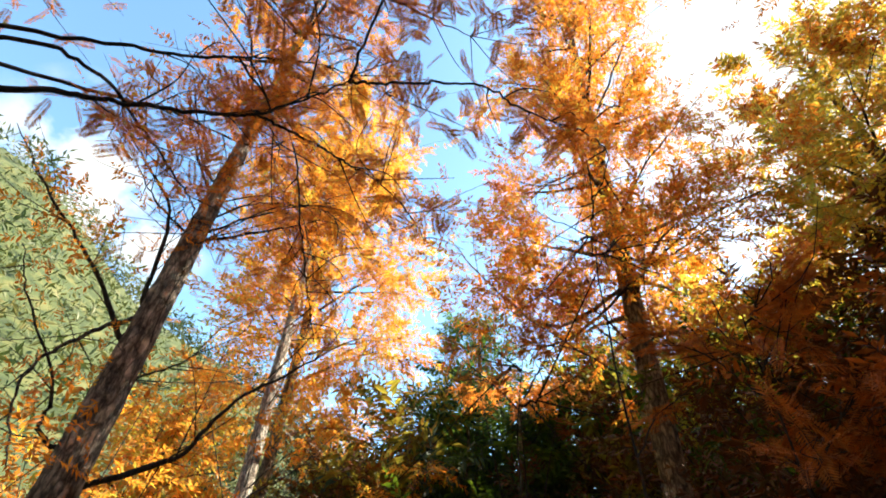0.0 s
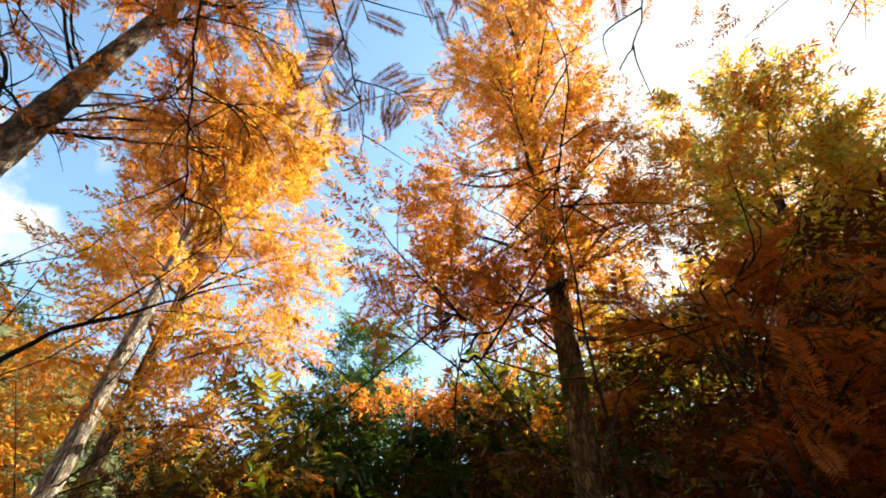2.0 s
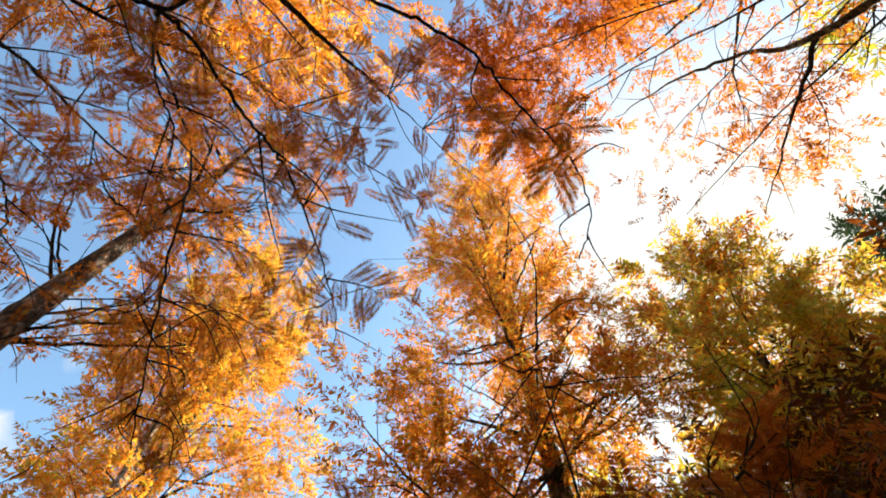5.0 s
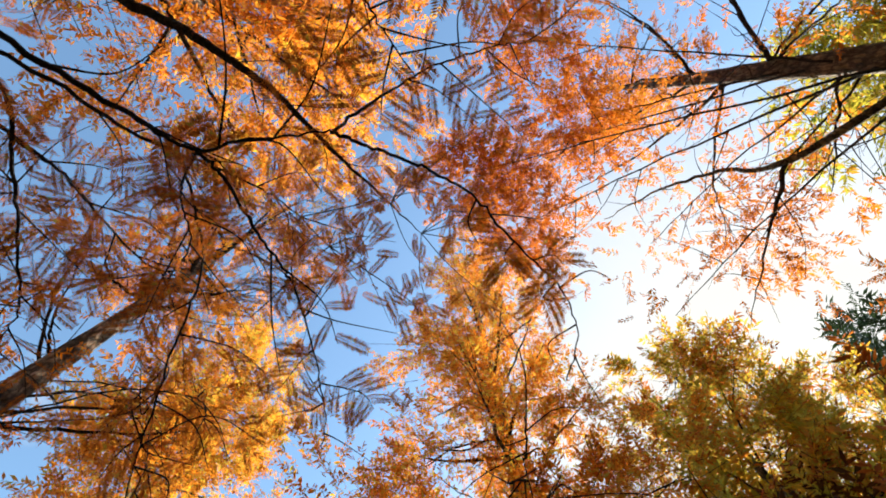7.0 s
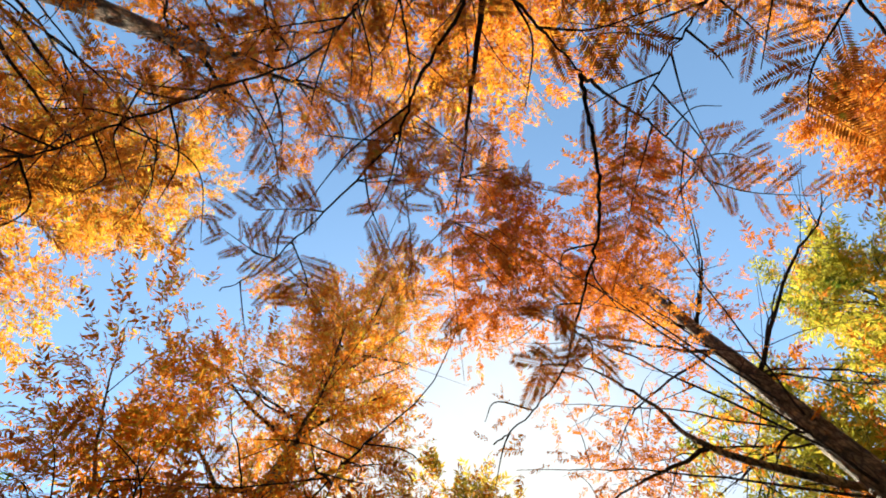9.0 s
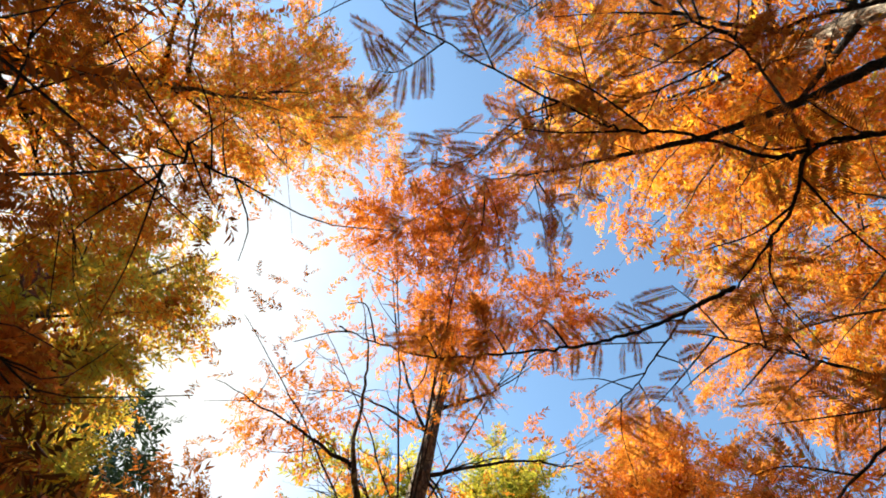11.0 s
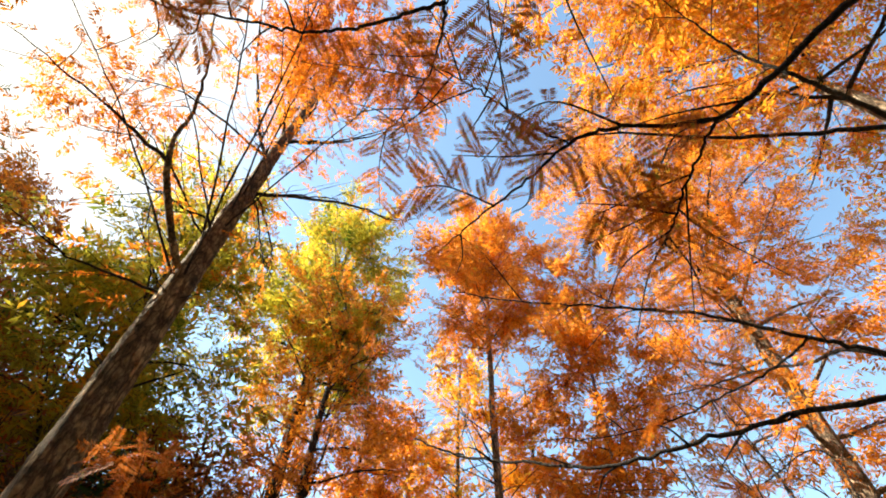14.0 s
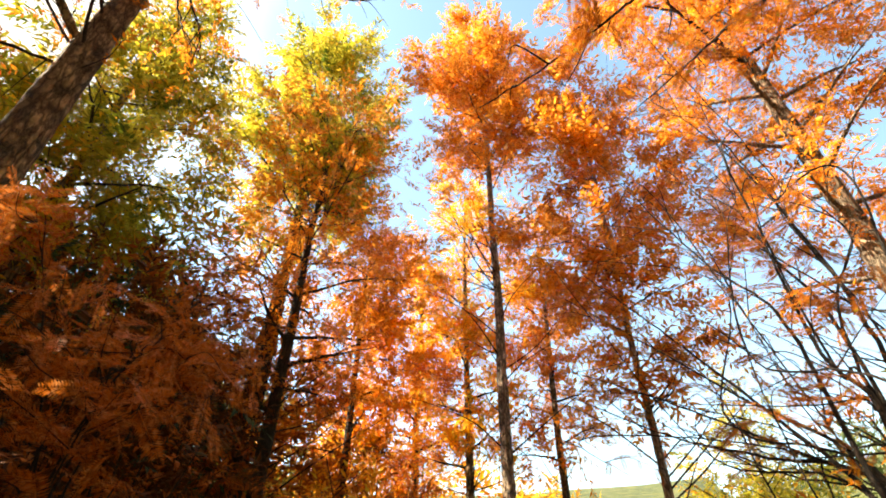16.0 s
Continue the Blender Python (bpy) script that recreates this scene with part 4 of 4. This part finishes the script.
# ---- undergrowth ----
def shrub(x, y, height, radius, leaf, label, seed, stems=7, sprays=420, size=0.3, fine=False):
    """Several thin stems from one foot, with sprays from knee height up."""
    rng = np.random.default_rng(seed)
    root = new("shrub")
    root.location = (x, y, 0)
    tagged(root, label, "shrub", "undergrowth of the grove")
    P, Wd, U, S = [], [], [], []
    for k in range(stems):
        az = k * 2.4 + rng.uniform(-0.4, 0.4)
        r = radius * rng.uniform(0.3, 1.0)
        h = height * rng.uniform(0.7, 1.0)
        e = np.array([math.cos(az) * r, math.sin(az) * r, h])
        line = smooth_line([np.array([0, 0, -0.05]), e * np.array([0.35, 0.35, 0.5]) + rng.normal(size=3) * 0.06, e], 12)
        v, q = tube(line, 0.016, 0.003, 6, 0.06, rng)
        part("stem", mesh_of("stem", v, q, [bark_dark], smooth=True), root)
        for _ in range(sprays // stems):
            g = 0.2 + 0.8 * rng.uniform() ** 0.8
            i = int(g * (len(line) - 2))
            off = rng.normal(size=3) * radius * 0.28
            P.append(line[i] + off)
            Wd.append(unit(off) + rng.normal(size=3) * 0.3 + np.array([0, 0, -0.1]))
            U.append(np.array([0, 0, 1.0]) + rng.normal(size=3) * 0.4)
            S.append(size * rng.uniform(0.6, 1.3))
    tagged(part("crown", scatter("crown", FINE if fine else FAR, P, Wd, U, S, leaf, bark_dark, rng), root), kind="stuff")
    return root


shrub(2.0, 2.5, 3.3, 0.9, leaf_brown_shade, "tall bush with brown fronds, coloured for deep shade", 61, sprays=520, size=0.3)
shrub(2.9, 2.0, 4.2, 1.0, leaf_rust_dim, "tall bush with rust-brown fronds, coloured for deep shade", 62, sprays=700, size=0.34)
shrub(3.0, 3.2, 4.5, 1.0, leaf_brown_shade, "tall bush with brown fronds, coloured for deep shade", 63, sprays=900, size=0.36)
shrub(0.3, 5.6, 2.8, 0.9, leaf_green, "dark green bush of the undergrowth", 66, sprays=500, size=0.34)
shrub(-0.9, 7.3, 3.6, 0.9, leaf_brown_shade, "brownish bush of the undergrowth, coloured for shade", 67, sprays=500, size=0.34)
shrub(-1.8, 7.4, 4.0, 1.0, leaf_brown_shade, "brownish bush of the undergrowth, coloured for shade", 68, sprays=800, size=0.34)
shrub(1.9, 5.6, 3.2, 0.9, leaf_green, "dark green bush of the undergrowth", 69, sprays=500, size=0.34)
shrub(2.9, 5.0, 3.6, 1.0, leaf_brown_shade, "brownish bush of the undergrowth, coloured for shade", 70, sprays=500, size=0.36)
shrub(4.2, 2.2, 4.2, 1.1, leaf_rust_dim, "rust-brown bush of the undergrowth", 71, sprays=600, size=0.38)
shrub(4.4, 0.6, 4.0, 1.1, leaf_red, "rust-red bush of the undergrowth", 72, sprays=600, size=0.38)
shrub(2.6, -1.7, 2.7, 0.7, leaf_rust_dim, "bush with rust-brown fronds", 73, sprays=300, size=0.26)
shrub(3.4, -2.3, 3.3, 0.9, leaf_brown_shade, "dark bush with brown fronds, coloured for shade", 74, sprays=500, size=0.34)
shrub(2.2, -3.6, 2.4, 0.8, leaf_gold, "bush with golden fronds", 75, sprays=380, size=0.3)
shrub(5.6, -2.6, 4.2, 1.1, leaf_green, "dark green bush of the undergrowth", 76, sprays=500, size=0.4)
shrub(2.9, -9.8, 3.0, 1.3, leaf_gold, "golden bush at the back of the grove", 77, sprays=500, size=0.4)
shrub(5.2, -6.4, 3.2, 1.2, leaf_orange, "orange bush at the back of the grove", 78, sprays=500, size=0.4)
shrub(-3.4, 4.6, 3.5, 0.9, leaf_honey, "bush with yellow-green fronds", 79, sprays=420, size=0.32)
shrub(-3.0, 7.4, 3.6, 1.0, leaf_tawny, "tawny bush of the undergrowth", 80, sprays=420, size=0.36)


# thicket behind the grove
def thicket(rows):
    for k, (az, r, h, w, leaf, n, label) in enumerate(rows):
        tree(math.sin(radians(az)) * r, math.cos(radians(az)) * r, h, 0.2, [(0.7, w), (h * 0.45, w * 1.1), (h * 0.8, w * 0.7), (h, 0.3)], leaf, label, 120 + k, sprays=int(n * 1.3) if r < 8 else n, size=0.42 if r < 8 else 0.8, twigs=0, kind_of=FAR if r < 6.5 else COARSE, own=20, spread=0.45,
             group="thicket behind the grove")


DEEP = "dark green tree of the thicket behind the grove"
TAWNY = "brown and olive tree of the thicket behind the grove"
RUSTY = "rust-red tree of the thicket in half shade"
# leaves of these trees carry their shade in the brown
SHADED_T = "brown-leaved tree of the thicket, coloured for deep shade"
thicket([(-14, 11, 5.6, 1.6, leaf_dark, 504, DEEP), (-4, 12, 6.6, 1.7, leaf_dark, 576, DEEP), (7, 12.5, 7.4, 1.8, leaf_green, 576, DEEP), (16, 11, 6.6, 1.8, leaf_dark, 648, DEEP),
         (26, 11, 7.2, 1.9, leaf_green, 648, DEEP), (36, 10, 7.6, 1.9, leaf_dark, 720, DEEP), (46, 10, 7.6, 1.9, leaf_tawny, 720, TAWNY), (57, 10, 8.0, 2.0, leaf_dark, 720, DEEP),
         (70, 10.5, 8.0, 2.0, leaf_dark, 648, DEEP), (82, 11, 6.0, 2.0, leaf_dark, 648, DEEP), (95, 11, 5.4, 1.9, leaf_dark, 576, DEEP), (107, 10.5, 5.6, 1.8, leaf_dark, 576, DEEP),
         (118, 10, 5.8, 1.8, leaf_dark, 576, DEEP), (129, 10.5, 5.0, 1.7, leaf_tawny, 504, TAWNY), (139, 12, 4.6, 1.6, leaf_gold, 432, "golden tree of the thicket behind the grove"),
         (150, 13, 4.4, 1.6, leaf_orange, 432, "orange tree of the thicket behind the grove"), (169, 12, 2.4, 1.2, leaf_gold, 420, "golden tree of the thicket behind the grove"), (177, 13, 1.9, 1.1, leaf_yellow, 420, "yellow tree of the thicket behind the grove"), (163, 16, 3.6, 1.5, leaf_yellow, 420, "yellow tree of the thicket behind the grove"), (-174, 14, 1.7, 1.1, leaf_yellow, 420, "yellow tree of the thicket behind the grove"),
         (160, 13.5, 4.0, 1.5, leaf_orange, 432, "orange tree of the thicket behind the grove"),
         (40, 6.6, 4.4, 1.3, leaf_brown_shade, 576, SHADED_T), (58, 5.4, 5.0, 1.0, leaf_brown_shade, 560, SHADED_T), (66, 5.6, 5.1, 1.0, leaf_brown_shade, 560, SHADED_T), (50, 5.9, 5.0, 1.0, leaf_brown_shade, 520, SHADED_T), (50, 7.6, 6.0, 1.4, leaf_brown_shade, 680, SHADED_T), (60, 7.8, 6.6, 1.4, leaf_brown_shade, 700, SHADED_T), (72, 8.4, 5.2, 1.4, leaf_brown_shade, 648, SHADED_T), (8, 7.9, 5.2, 1.1, leaf_green, 560, DEEP), (-5, 8.2, 5.0, 1.2, leaf_tawny, 620, TAWNY), (2, 8.4, 5.2, 1.1, leaf_dark, 560, DEEP), (18, 7.7, 5.4, 1.1, leaf_brown_shade, 600, SHADED_T), (28, 6.2, 5.0, 1.2, leaf_brown_shade, 640, SHADED_T), (36, 5.6, 4.9, 1.1, leaf_green, 600, DEEP), (123, 5.4, 4.8, 1.0, leaf_rust_dim, 600, RUSTY), (131, 6.2, 5.0, 1.1, leaf_rust_dim, 600, RUSTY), (116, 6.2, 4.8, 1.1, leaf_brown_shade, 600, SHADED_T), (104, 6.4, 6.2, 1.1, leaf_rust_dim, 700, RUSTY), (85, 6.2, 5.4, 1.1, leaf_red, 620, RUSTY), (95, 6.0, 6.2, 1.1, leaf_rust_dim, 700, RUSTY), (55, 6.8, 6.0, 1.2, leaf_brown_shade, 640, SHADED_T),
         (12, 8.6, 5.6, 1.4, leaf_green, 576, DEEP), (24, 8.4, 6.4, 1.4, leaf_tawny, 648, TAWNY), (33, 8.2, 7.4, 1.4, leaf_yellow, 648, "yellow-green tree of the thicket behind the grove"),
         (101, 8.6, 6.0, 1.5, leaf_dark, 700, DEEP), (113, 8.4, 6.2, 1.5, leaf_dark, 700, DEEP), (110, 7.4, 4.6, 1.3, leaf_dark, 576, DEEP), (121, 7.6, 4.6, 1.3, leaf_green, 504, DEEP)])

shrub(2.15, -1.25, 2.4, 0.75, leaf_rust_dim, "bush with rust-red fronds", 81, sprays=170, size=0.26, fine=True)
shrub(2.6, 2.9, 3.4, 0.9, leaf_brown_shade, "tall bush with rust-brown fronds, coloured for deep shade", 82, sprays=700, size=0.36)
shrub(3.6, 2.4, 4.7, 1.1, leaf_brown_shade, "tall bush with brown fronds, coloured for deep shade", 83, sprays=1100, size=0.38)
shrub(3.4, -0.6, 3.4, 0.8, leaf_brown_shade, "brown-leaved bush, coloured for shade", 84, sprays=800, size=0.28)
shrub(3.0, -1.5, 3.4, 1.0, leaf_brown_shade, "brown-leaved bush, coloured for shade", 85, sprays=900, size=0.34)
shrub(4.2, -1.9, 3.9, 1.0, leaf_dark, "dark green bush standing in shade", 86, sprays=900, size=0.38)


def tiered_shrub(x, y, tiers, leaf, label, seed, size=0.28):
    """A thin bush whose stems end in flat plates of fronds. tiers: rows (x, y, z, half length, half height, sprays)."""
    rng = np.random.default_rng(seed)
    root = new("shrub")
    root.location = (x, y, 0)
    tagged(root, label, "shrub", "undergrowth of the grove")
    P, Wd, U, S = [], [], [], []
    for lx, ly, lz, half, deep, count in tiers:
        e = np.array([lx - x, ly - y, lz])
        line = smooth_line([np.array([0, 0, -0.05]), e * np.array([0.25, 0.25, 0.6]) + rng.normal(size=3) * 0.05, e], 14)
        v, q = tube(line, 0.018, 0.004, 6, 0.06, rng)
        part("stem", mesh_of("stem", v, q, [bark_dark], smooth=True), root)
        for _ in range(count):
            o = np.array([rng.normal() * half * 0.5, rng.normal() * half * 0.4, rng.normal() * deep * 0.5])
            P.append(e + o)
            Wd.append(unit(o * np.array([1, 1, 0.2])) + rng.normal(size=3) * 0.3 + np.array([0, 0, -0.25]))
            U.append(np.array([0, 0, 1.0]) + rng.normal(size=3) * 0.35)
            S.append(size * rng.uniform(0.6, 1.3))
    tagged(part("crown", scatter("crown", FAR, P, Wd, U, S, leaf, bark_dark, rng), root), kind="stuff")


tiered_shrub(0.9, 6.7, [(0.35, 6.5, 4.5, 0.36, 0.12, 36), (0.9, 6.45, 4.45, 0.4, 0.13, 46), (1.5, 6.4, 4.45, 0.36, 0.13, 36)], leaf_coral, "thin bush with a flat coral-red top", 64)
tiered_shrub(-0.6, 6.5, [(-0.4, 6.4, 3.35, 0.3, 0.12, 30), (-0.75, 6.4, 3.0, 0.35, 0.12, 34), (-0.6, 6.3, 2.6, 0.4, 0.15, 40), (-0.85, 6.3, 2.2, 0.35, 0.15, 30)], leaf_honey, "thin bush with tiers of yellow and peach fronds", 65)
STEM_A = [[(1.45, 2.08, 1.9), (1.6, 2.3, 2.3), (1.9, 2.4, 2.45), (2.1, 2.3, 2.35)], [(1.45, 2.1, 2.2), (1.75, 2.0, 2.55), (2.0, 1.9, 2.6)],
          [(1.45, 2.08, 2.5), (1.3, 2.3, 2.9), (1.1, 2.5, 3.05)], [(1.46, 2.08, 1.7), (1.9, 1.9, 2.0), (2.2, 1.9, 2.1)], [(1.45, 2.1, 2.7), (1.7, 2.2, 3.0), (1.85, 2.15, 3.3)]]
STEM_B = [[(0.82, 2.2, 2.7), (0.6, 2.4, 2.95), (0.35, 2.6, 3.0)], [(0.82, 2.2, 2.3), (1.05, 2.4, 2.6), (1.25, 2.6, 2.7)]]
STEM_C = [[(0.35, 2.32, 2.6), (0.52, 2.65, 2.95), (0.68, 2.99, 3.23)], [(0.35, 2.32, 2.5), (0.2, 2.6, 2.8), (0.0, 2.8, 2.9)]]
near_tree(1.45, 2.08, 3.1, 0.024, [(2.6, 0.2), (3.1, 0.1)], STEM_A, leaf_rust_dim, "thin dark sapling with wide rust fronds", 91, bark=bark_dark, sprays=14, size=0.2, own=3, twigs_each=7, bare=0.15, frond=(0.16, 0.26), thick=0.011, name="sapling", fronds=DIM_FRONDS,
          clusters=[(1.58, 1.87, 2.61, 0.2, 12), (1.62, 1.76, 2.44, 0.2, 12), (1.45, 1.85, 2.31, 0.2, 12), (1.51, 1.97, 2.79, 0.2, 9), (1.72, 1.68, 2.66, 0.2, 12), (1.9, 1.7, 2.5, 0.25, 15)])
near_tree(0.82, 2.2, 3.9, 0.022, [(3.4, 0.2), (3.9, 0.1)], STEM_B, leaf_rust_dim, "thin dark sapling with few fronds", 92, bark=bark_dark, sprays=10, size=0.2, own=3, twigs_each=5, bare=0.6, frond=(0.1, 0.18), thick=0.009, name="sapling")
near_tree(0.35, 2.32, 2.9, 0.02, [(2.5, 0.2), (2.9, 0.1)], STEM_C, leaf_rust_dim, "thin dark sapling with few fronds", 93, bark=bark_dark, sprays=8, size=0.2, own=2, twigs_each=5, bare=0.6, frond=(0.1, 0.18), thick=0.009, name="sapling")
STEM_D = [(0.008, [(1.9, -1.15, 0.9), (1.95, -1.1, 1.7), (2.0, -0.8, 2.5), (2.05, -0.6, 2.9)]), (0.008, [(1.9, -1.15, 0.9), (1.85, -1.1, 1.8), (1.7, -1.2, 2.3), (1.5, -1.45, 2.2)]),
          (0.007, [(1.9, -1.15, 1.2), (2.0, -1.3, 2.2), (2.02, -1.5, 2.8)]), (0.007, [(1.9, -1.15, 1.0), (1.7, -1.05, 1.7), (1.5, -1.0, 2.0)])]
near_tree(1.9, -1.15, 2.4, 0.03, [(1.8, 0.2), (2.4, 0.1)], STEM_D, leaf_rust_lit, "slender bush with wide rust fronds, sunlit salmon in the colour", 94, bark=bark_dark, sprays=14, size=0.2, own=3, twigs_each=6, bare=0.1, frond=(0.13, 0.22), name="shrub", category="shrub",
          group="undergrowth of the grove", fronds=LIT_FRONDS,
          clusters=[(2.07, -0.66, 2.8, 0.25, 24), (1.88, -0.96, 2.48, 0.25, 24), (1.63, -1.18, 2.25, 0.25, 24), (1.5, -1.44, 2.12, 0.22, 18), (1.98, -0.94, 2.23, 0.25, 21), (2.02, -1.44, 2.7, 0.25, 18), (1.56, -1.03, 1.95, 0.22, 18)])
